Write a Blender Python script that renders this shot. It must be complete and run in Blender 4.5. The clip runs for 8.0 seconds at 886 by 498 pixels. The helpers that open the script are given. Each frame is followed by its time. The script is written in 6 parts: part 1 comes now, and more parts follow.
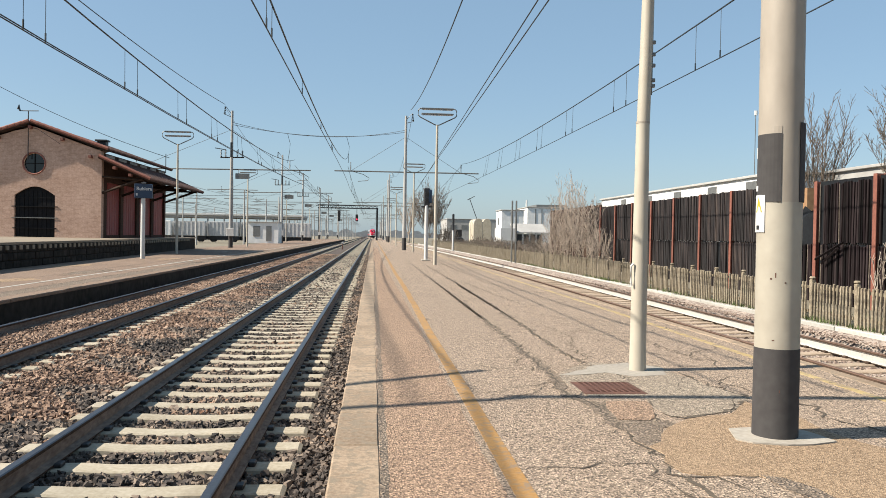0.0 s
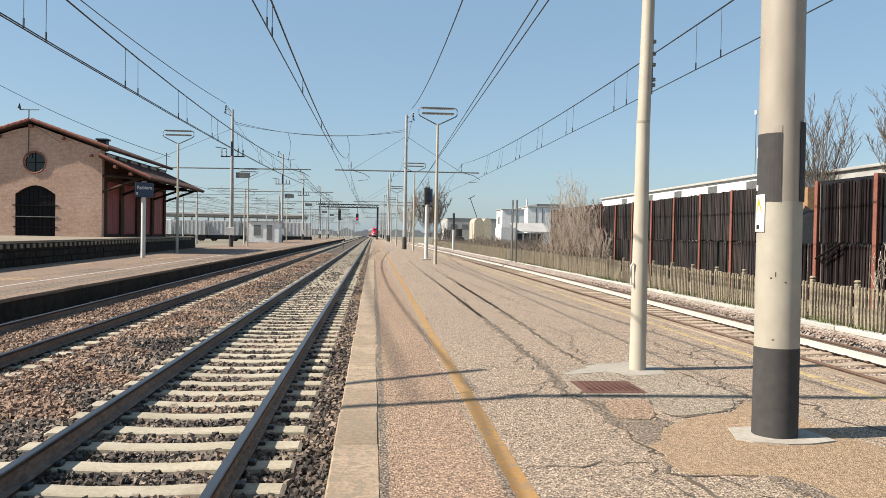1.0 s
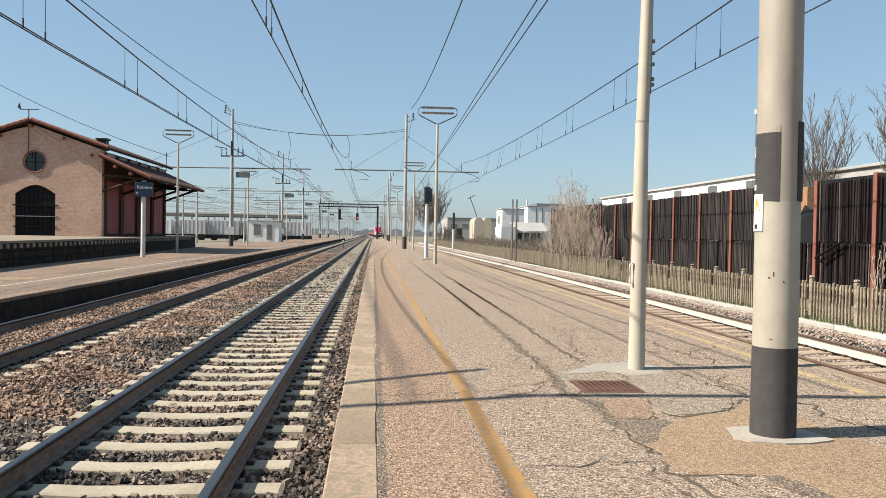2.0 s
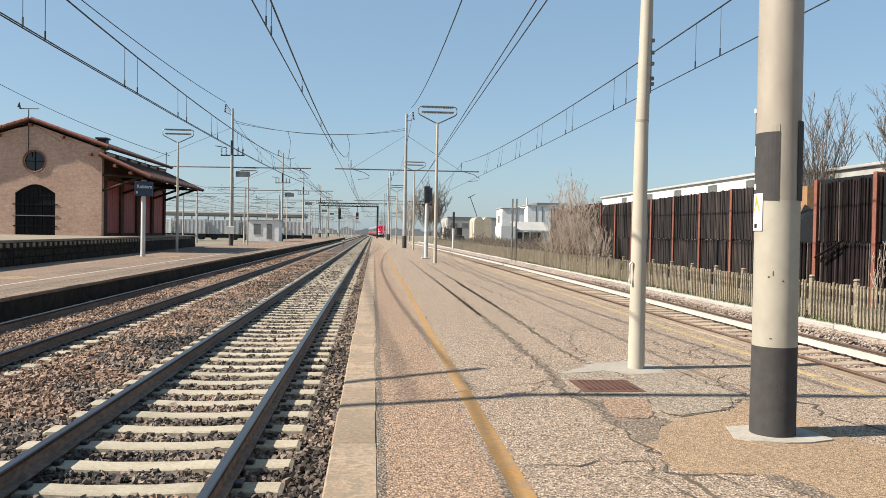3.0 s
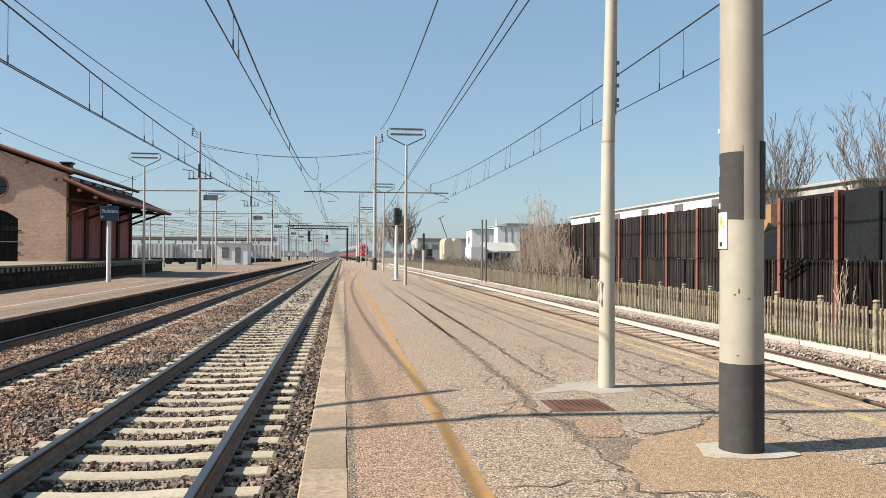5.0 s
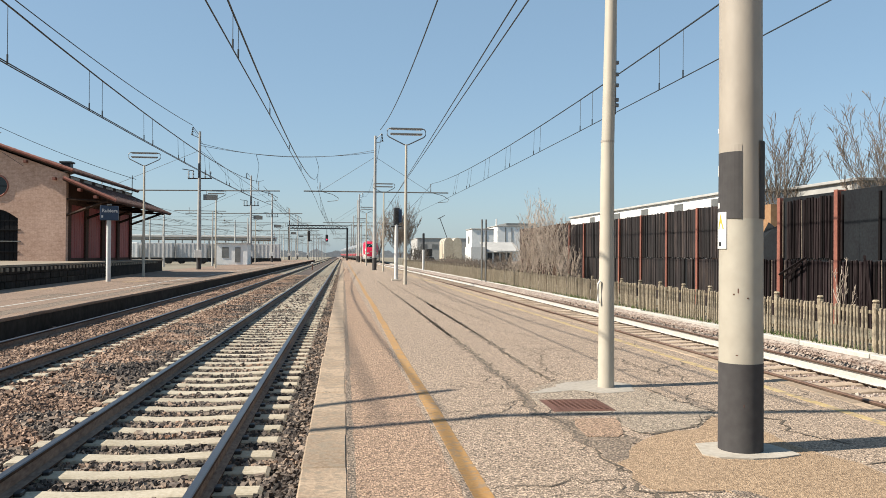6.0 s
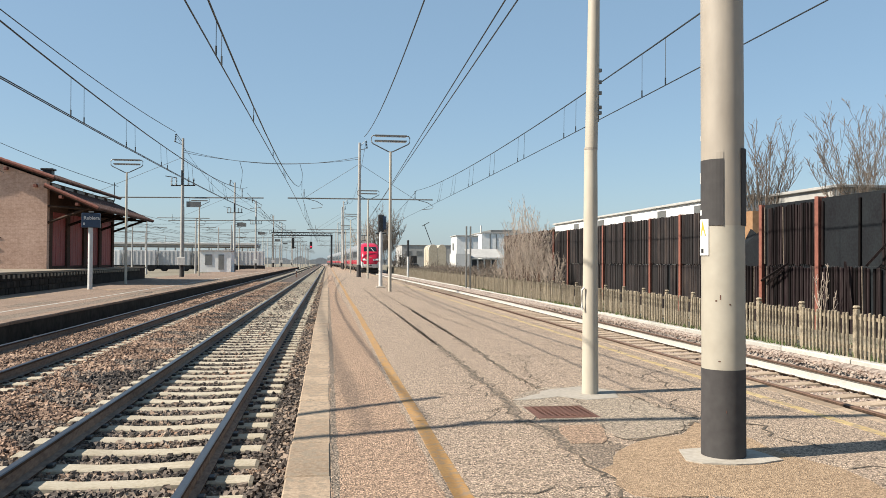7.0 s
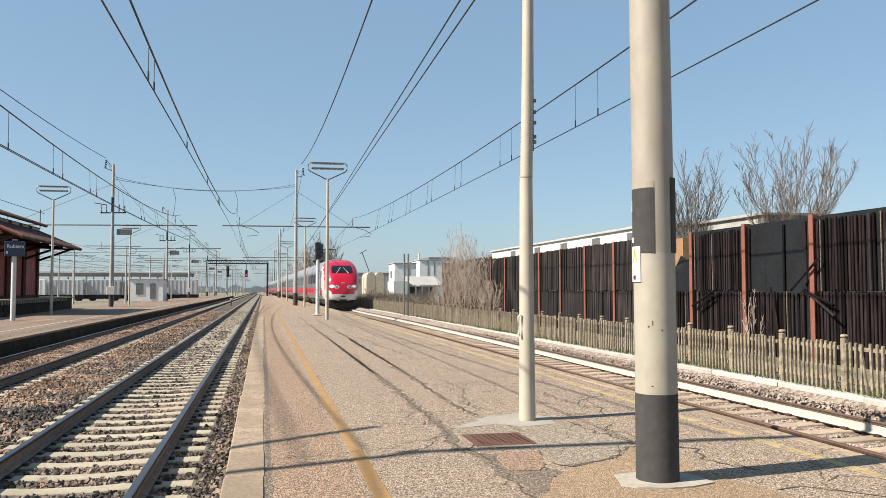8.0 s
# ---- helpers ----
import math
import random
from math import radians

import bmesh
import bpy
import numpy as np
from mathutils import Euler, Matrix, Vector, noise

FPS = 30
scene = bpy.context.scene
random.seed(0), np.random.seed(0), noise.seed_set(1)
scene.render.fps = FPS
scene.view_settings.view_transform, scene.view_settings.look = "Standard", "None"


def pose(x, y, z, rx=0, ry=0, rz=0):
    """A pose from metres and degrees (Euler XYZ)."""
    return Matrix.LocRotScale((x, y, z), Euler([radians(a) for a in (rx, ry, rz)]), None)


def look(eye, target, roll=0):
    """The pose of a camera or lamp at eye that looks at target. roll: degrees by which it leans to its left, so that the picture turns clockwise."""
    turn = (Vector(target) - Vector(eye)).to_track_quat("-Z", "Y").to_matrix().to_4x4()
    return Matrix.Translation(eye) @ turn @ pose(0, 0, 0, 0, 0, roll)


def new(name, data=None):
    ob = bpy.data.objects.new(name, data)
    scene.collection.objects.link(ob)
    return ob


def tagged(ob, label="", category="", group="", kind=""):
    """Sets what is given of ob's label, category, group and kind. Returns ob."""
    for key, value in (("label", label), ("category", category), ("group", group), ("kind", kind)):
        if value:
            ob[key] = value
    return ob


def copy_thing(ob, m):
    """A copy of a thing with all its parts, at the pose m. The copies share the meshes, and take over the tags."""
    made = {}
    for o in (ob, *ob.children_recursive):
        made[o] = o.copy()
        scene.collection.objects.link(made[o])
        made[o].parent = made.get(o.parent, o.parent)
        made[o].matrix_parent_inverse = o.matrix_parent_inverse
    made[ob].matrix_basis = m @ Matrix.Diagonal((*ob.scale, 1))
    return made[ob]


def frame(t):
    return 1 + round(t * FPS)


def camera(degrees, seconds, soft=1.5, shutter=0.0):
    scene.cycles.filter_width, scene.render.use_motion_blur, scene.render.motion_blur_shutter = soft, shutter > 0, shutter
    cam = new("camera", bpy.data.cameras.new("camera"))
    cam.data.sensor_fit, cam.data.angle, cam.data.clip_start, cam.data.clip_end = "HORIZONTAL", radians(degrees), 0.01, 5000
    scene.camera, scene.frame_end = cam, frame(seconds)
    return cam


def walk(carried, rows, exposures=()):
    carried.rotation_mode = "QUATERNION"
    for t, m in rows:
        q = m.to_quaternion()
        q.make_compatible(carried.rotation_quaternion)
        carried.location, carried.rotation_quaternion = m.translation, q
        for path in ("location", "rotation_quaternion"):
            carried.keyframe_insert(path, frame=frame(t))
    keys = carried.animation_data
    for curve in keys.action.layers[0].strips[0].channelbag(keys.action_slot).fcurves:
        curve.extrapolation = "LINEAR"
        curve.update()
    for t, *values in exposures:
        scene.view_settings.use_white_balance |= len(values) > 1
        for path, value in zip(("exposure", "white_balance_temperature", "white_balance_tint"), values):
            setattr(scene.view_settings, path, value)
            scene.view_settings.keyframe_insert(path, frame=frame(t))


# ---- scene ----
cam = camera(57.25, 8.0, soft=0.7)
CAM_ROWS = (
    (0.0, 0.0, 0.0, 1.434, -4.933, -0.939, -1.024),
    (0.5, 0.0, -0.002, 1.434, -4.897, -0.955, -1.050),
    (1.0, 0.003, -0.002, 1.433, -4.901, -0.994, -1.071),
    (1.5, 0.013, -0.004, 1.434, -4.894, -1.012, -1.062),
    (3.0, 0.018, -0.007, 1.435, -4.894, -1.080, -1.053),
    (3.5, 0.019, -0.009, 1.436, -4.879, -1.107, -1.005),
    (4.0, 0.019, -0.013, 1.438, -4.886, -1.136, -1.033),
    (4.3, 0.020, -0.011, 1.438, -4.90, -1.12, -1.02),
    (4.5, 0.021, -0.009, 1.438, -5.238, -0.881, -0.888),
    (4.7, 0.022, -0.009, 1.438, -6.973, 0.455, -0.365),
    (6.0, 0.028, -0.010, 1.436, -7.003, 0.443, -0.427),
    (6.5, 0.031, -0.010, 1.437, -6.995, 0.436, -0.403),
    (7.0, 0.032, -0.011, 1.439, -8.090, 0.933, -0.307),
    (7.5, 0.037, -0.010, 1.439, -9.571, 1.661, -0.178),
    (8.0, 0.042, -0.010, 1.443, -12.453, 2.873, 0.065),
)
walk(cam, [(t, pose(x, y, z, 90 + pitch, roll, yaw)) for t, x, y, z, yaw, pitch, roll in CAM_ROWS])

# ---- world, sun, exposure ----
SUN_EL, SUN_AZ = radians(41.6), radians(-98)   # the sun stands over the far platform, a little behind
world = bpy.data.worlds.new("world")
scene.world = world
world.use_nodes = True
wn = world.node_tree
sky = wn.nodes.new("ShaderNodeTexSky")
sky.sky_type = 'NISHITA'
sky.sun_disc = False
sky.sun_elevation, sky.sun_rotation = SUN_EL, SUN_AZ
sky.air_density, sky.dust_density, sky.ozone_density = 1.0, 0.8, 2.0
haze = wn.nodes.new("ShaderNodeMix")              # thin spring haze evens out the blue
haze.data_type = 'RGBA'
haze.inputs['Factor'].default_value = 0.45
haze.inputs['B'].default_value = (2.75, 4.35, 5.80, 1)
wn.links.new(sky.outputs[0], haze.inputs['A'])
wn.links.new(haze.outputs['Result'], wn.nodes["Background"].inputs[0])
wn.nodes["Background"].inputs[1].default_value = 0.063
sun_data = bpy.data.lights.new("sun", 'SUN')
sun_data.energy, sun_data.angle, sun_data.color = 5.0, radians(0.53), (1.0, 0.915, 0.79)
sun = new("sun", sun_data)
sun_dir = Vector((math.sin(SUN_AZ) * math.cos(SUN_EL), math.cos(SUN_AZ) * math.cos(SUN_EL), math.sin(SUN_EL)))
sun.matrix_basis = look(sun_dir * 100, (0, 0, 0))
scene.view_settings.exposure = 1.04


# ---- materials ----
def material(name, dark, light, rough=0.8, metal=0.0, grain=30.0, blotch=1.5, bump=0.3, depth=0.01, spread=0.12, stretch=(1, 1, 1), extra=None, chips=None):
    """Two colours mixed by a fine grain and a coarse blotch, with fine relief and a shift from piece to piece."""
    m = bpy.data.materials.new(name)
    m.use_nodes = True
    nt = m.node_tree
    n, link = nt.nodes, nt.links.new
    bsdf = n["Principled BSDF"]
    tc, info, add = n.new("ShaderNodeTexCoord"), n.new("ShaderNodeObjectInfo"), n.new("ShaderNodeVectorMath")
    mul, sc = n.new("ShaderNodeVectorMath"), n.new("ShaderNodeMapping")
    mul.operation, mul.inputs[1].default_value = 'SCALE', (0, 0, 0)
    mul.inputs['Scale'].default_value = 37.0
    comb = n.new("ShaderNodeCombineXYZ")
    for i in range(3):
        link(info.outputs['Random'], comb.inputs[i])
    link(comb.outputs[0], mul.inputs[0])
    link(tc.outputs['Object'], sc.inputs[0])
    sc.inputs['Scale'].default_value = stretch
    link(sc.outputs[0], add.inputs[0])
    link(mul.outputs[0], add.inputs[1])
    fine, coarse = n.new("ShaderNodeTexNoise"), n.new("ShaderNodeTexNoise")
    fine.inputs['Scale'].default_value, fine.inputs['Detail'].default_value = grain, 4
    coarse.inputs['Scale'].default_value, coarse.inputs['Detail'].default_value = blotch, 5
    link(add.outputs[0], fine.inputs['Vector'])
    link(add.outputs[0], coarse.inputs['Vector'])
    mix = n.new("ShaderNodeMath")
    mix.operation = 'MULTIPLY_ADD'
    mix.inputs[1].default_value, mix.inputs[2].default_value = 0.55, 0.0
    half = n.new("ShaderNodeMath")
    half.operation = 'MULTIPLY_ADD'
    half.inputs[1].default_value = 0.45
    link(fine.outputs[0], mix.inputs[0])
    link(coarse.outputs[0], half.inputs[0])
    link(mix.outputs[0], half.inputs[2])
    ramp = n.new("ShaderNodeValToRGB")
    ramp.color_ramp.elements[0].position, ramp.color_ramp.elements[1].position = 0.36, 0.64
    ramp.color_ramp.elements[0].color = (*dark, 1)
    ramp.color_ramp.elements[1].color = (*light, 1)
    link(half.outputs[0], ramp.inputs[0])
    hsv = n.new("ShaderNodeHueSaturation")
    val = n.new("ShaderNodeMapRange")
    val.inputs['To Min'].default_value, val.inputs['To Max'].default_value = 1 - spread, 1 + spread
    link(info.outputs['Random'], val.inputs[0])
    link(val.outputs[0], hsv.inputs['Value'])
    link(ramp.outputs[0], hsv.inputs['Color'])
    out = hsv.outputs[0]
    if extra:
        out = extra(nt, add.outputs[0], out)
    link(out, bsdf.inputs['Base Color'])
    bsdf.inputs['Roughness'].default_value, bsdf.inputs['Metallic'].default_value = rough, metal
    if bump:
        b = n.new("ShaderNodeBump")
        b.inputs['Strength'].default_value, b.inputs['Distance'].default_value = bump, depth
        link(half.outputs[0], b.inputs['Height'])
        link(b.outputs[0], bsdf.inputs['Normal'])
        if chips:                                # stone chips standing proud of the binder, with darker gaps between them
            scale, height, gap_tone = chips
            v, up, nb = n.new("ShaderNodeTexVoronoi"), n.new("ShaderNodeMapRange"), n.new("ShaderNodeBump")
            v.inputs['Scale'].default_value = scale
            link(tc.outputs['Object'], v.inputs['Vector'])
            up.interpolation_type = 'SMOOTHSTEP'
            up.inputs['From Min'].default_value, up.inputs['From Max'].default_value = 0.62, 0.22
            link(v.outputs['Distance'], up.inputs[0])
            nb.inputs['Strength'].default_value, nb.inputs['Distance'].default_value = 1.0, height
            link(up.outputs[0], nb.inputs['Height'])
            link(b.outputs[0], nb.inputs['Normal'])
            link(nb.outputs[0], bsdf.inputs['Normal'])
            gap, mx = n.new("ShaderNodeMapRange"), n.new("ShaderNodeMix")
            gap.inputs['To Min'].default_value, gap.inputs['To Max'].default_value = gap_tone, 1.0
            link(up.outputs[0], gap.inputs[0])
            mx.data_type, mx.blend_type = 'RGBA', 'MULTIPLY'
            mx.inputs['Factor'].default_value = 1.0
            link(out, mx.inputs['A'])
            link(gap.outputs[0], mx.inputs['B'])
            link(mx.outputs['Result'], bsdf.inputs['Base Color'])
    return m


def speckle(scale, colour_a, colour_b, amount):
    """Stones in asphalt: each Voronoi cell takes a tone of its own between two colours."""
    def go(nt, vec, col):
        n, link = nt.nodes, nt.links.new
        v = n.new("ShaderNodeTexVoronoi")
        v.inputs['Scale'].default_value = scale
        link(vec, v.inputs['Vector'])
        sep = n.new("ShaderNodeSeparateColor")
        link(v.outputs['Color'], sep.inputs[0])
        r = n.new("ShaderNodeValToRGB")
        r.color_ramp.elements[0].color, r.color_ramp.elements[1].color = (*colour_a, 1), (*colour_b, 1)
        link(sep.outputs[0], r.inputs[0])
        mx = n.new("ShaderNodeMix")
        mx.data_type = 'RGBA'
        mx.inputs['Factor'].default_value = amount
        link(col, mx.inputs['A'])
        link(r.outputs[0], mx.inputs['B'])
        return mx.outputs['Result']
    return go


def worn(scale, under, edge=0.5):
    """Paint that has worn through to what lies under it, in ragged flecks."""
    def go(nt, vec, col):
        n, link = nt.nodes, nt.links.new
        a = n.new("ShaderNodeTexNoise")
        a.inputs['Scale'].default_value, a.inputs['Detail'].default_value, a.inputs['Roughness'].default_value = scale, 8, 0.7
        link(vec, a.inputs['Vector'])
        r = n.new("ShaderNodeValToRGB")
        r.color_ramp.elements[0].position, r.color_ramp.elements[1].position = edge - 0.05, edge + 0.05
        link(a.outputs[0], r.inputs[0])
        mx = n.new("ShaderNodeMix")
        mx.data_type = 'RGBA'
        link(r.outputs[0], mx.inputs['Factor'])
        mx.inputs['B'].default_value = (*under, 1)
        link(col, mx.inputs['A'])
        return mx.outputs['Result']
    return go


def bricks(nt, vec, col):
    """Courses of brick too small to build at their distance."""
    n, link = nt.nodes, nt.links.new
    sep, comb = n.new("ShaderNodeSeparateXYZ"), n.new("ShaderNodeCombineXYZ")
    link(vec, sep.inputs[0])
    s = n.new("ShaderNodeMath")
    link(sep.outputs[0], s.inputs[0])
    link(sep.outputs[1], s.inputs[1])
    link(s.outputs[0], comb.inputs[0])
    link(sep.outputs[2], comb.inputs[1])
    b = n.new("ShaderNodeTexBrick")
    b.inputs['Scale'].default_value = 1.0
    b.inputs['Brick Width'].default_value, b.inputs['Row Height'].default_value, b.inputs['Mortar Size'].default_value = 0.26, 0.075, 0.009
    b.inputs['Color1'].default_value, b.inputs['Color2'].default_value, b.inputs['Mortar'].default_value = (0.9, 0.87, 0.83, 1), (0.74, 0.69, 0.65, 1), (0.95, 0.93, 0.9, 1)
    link(comb.outputs[0], b.inputs['Vector'])
    mx = n.new("ShaderNodeMix")
    mx.data_type, mx.blend_type = 'RGBA', 'MULTIPLY'
    mx.inputs['Factor'].default_value = 1.0
    link(col, mx.inputs['A'])
    link(b.outputs[0], mx.inputs['B'])
    return mx.outputs['Result']


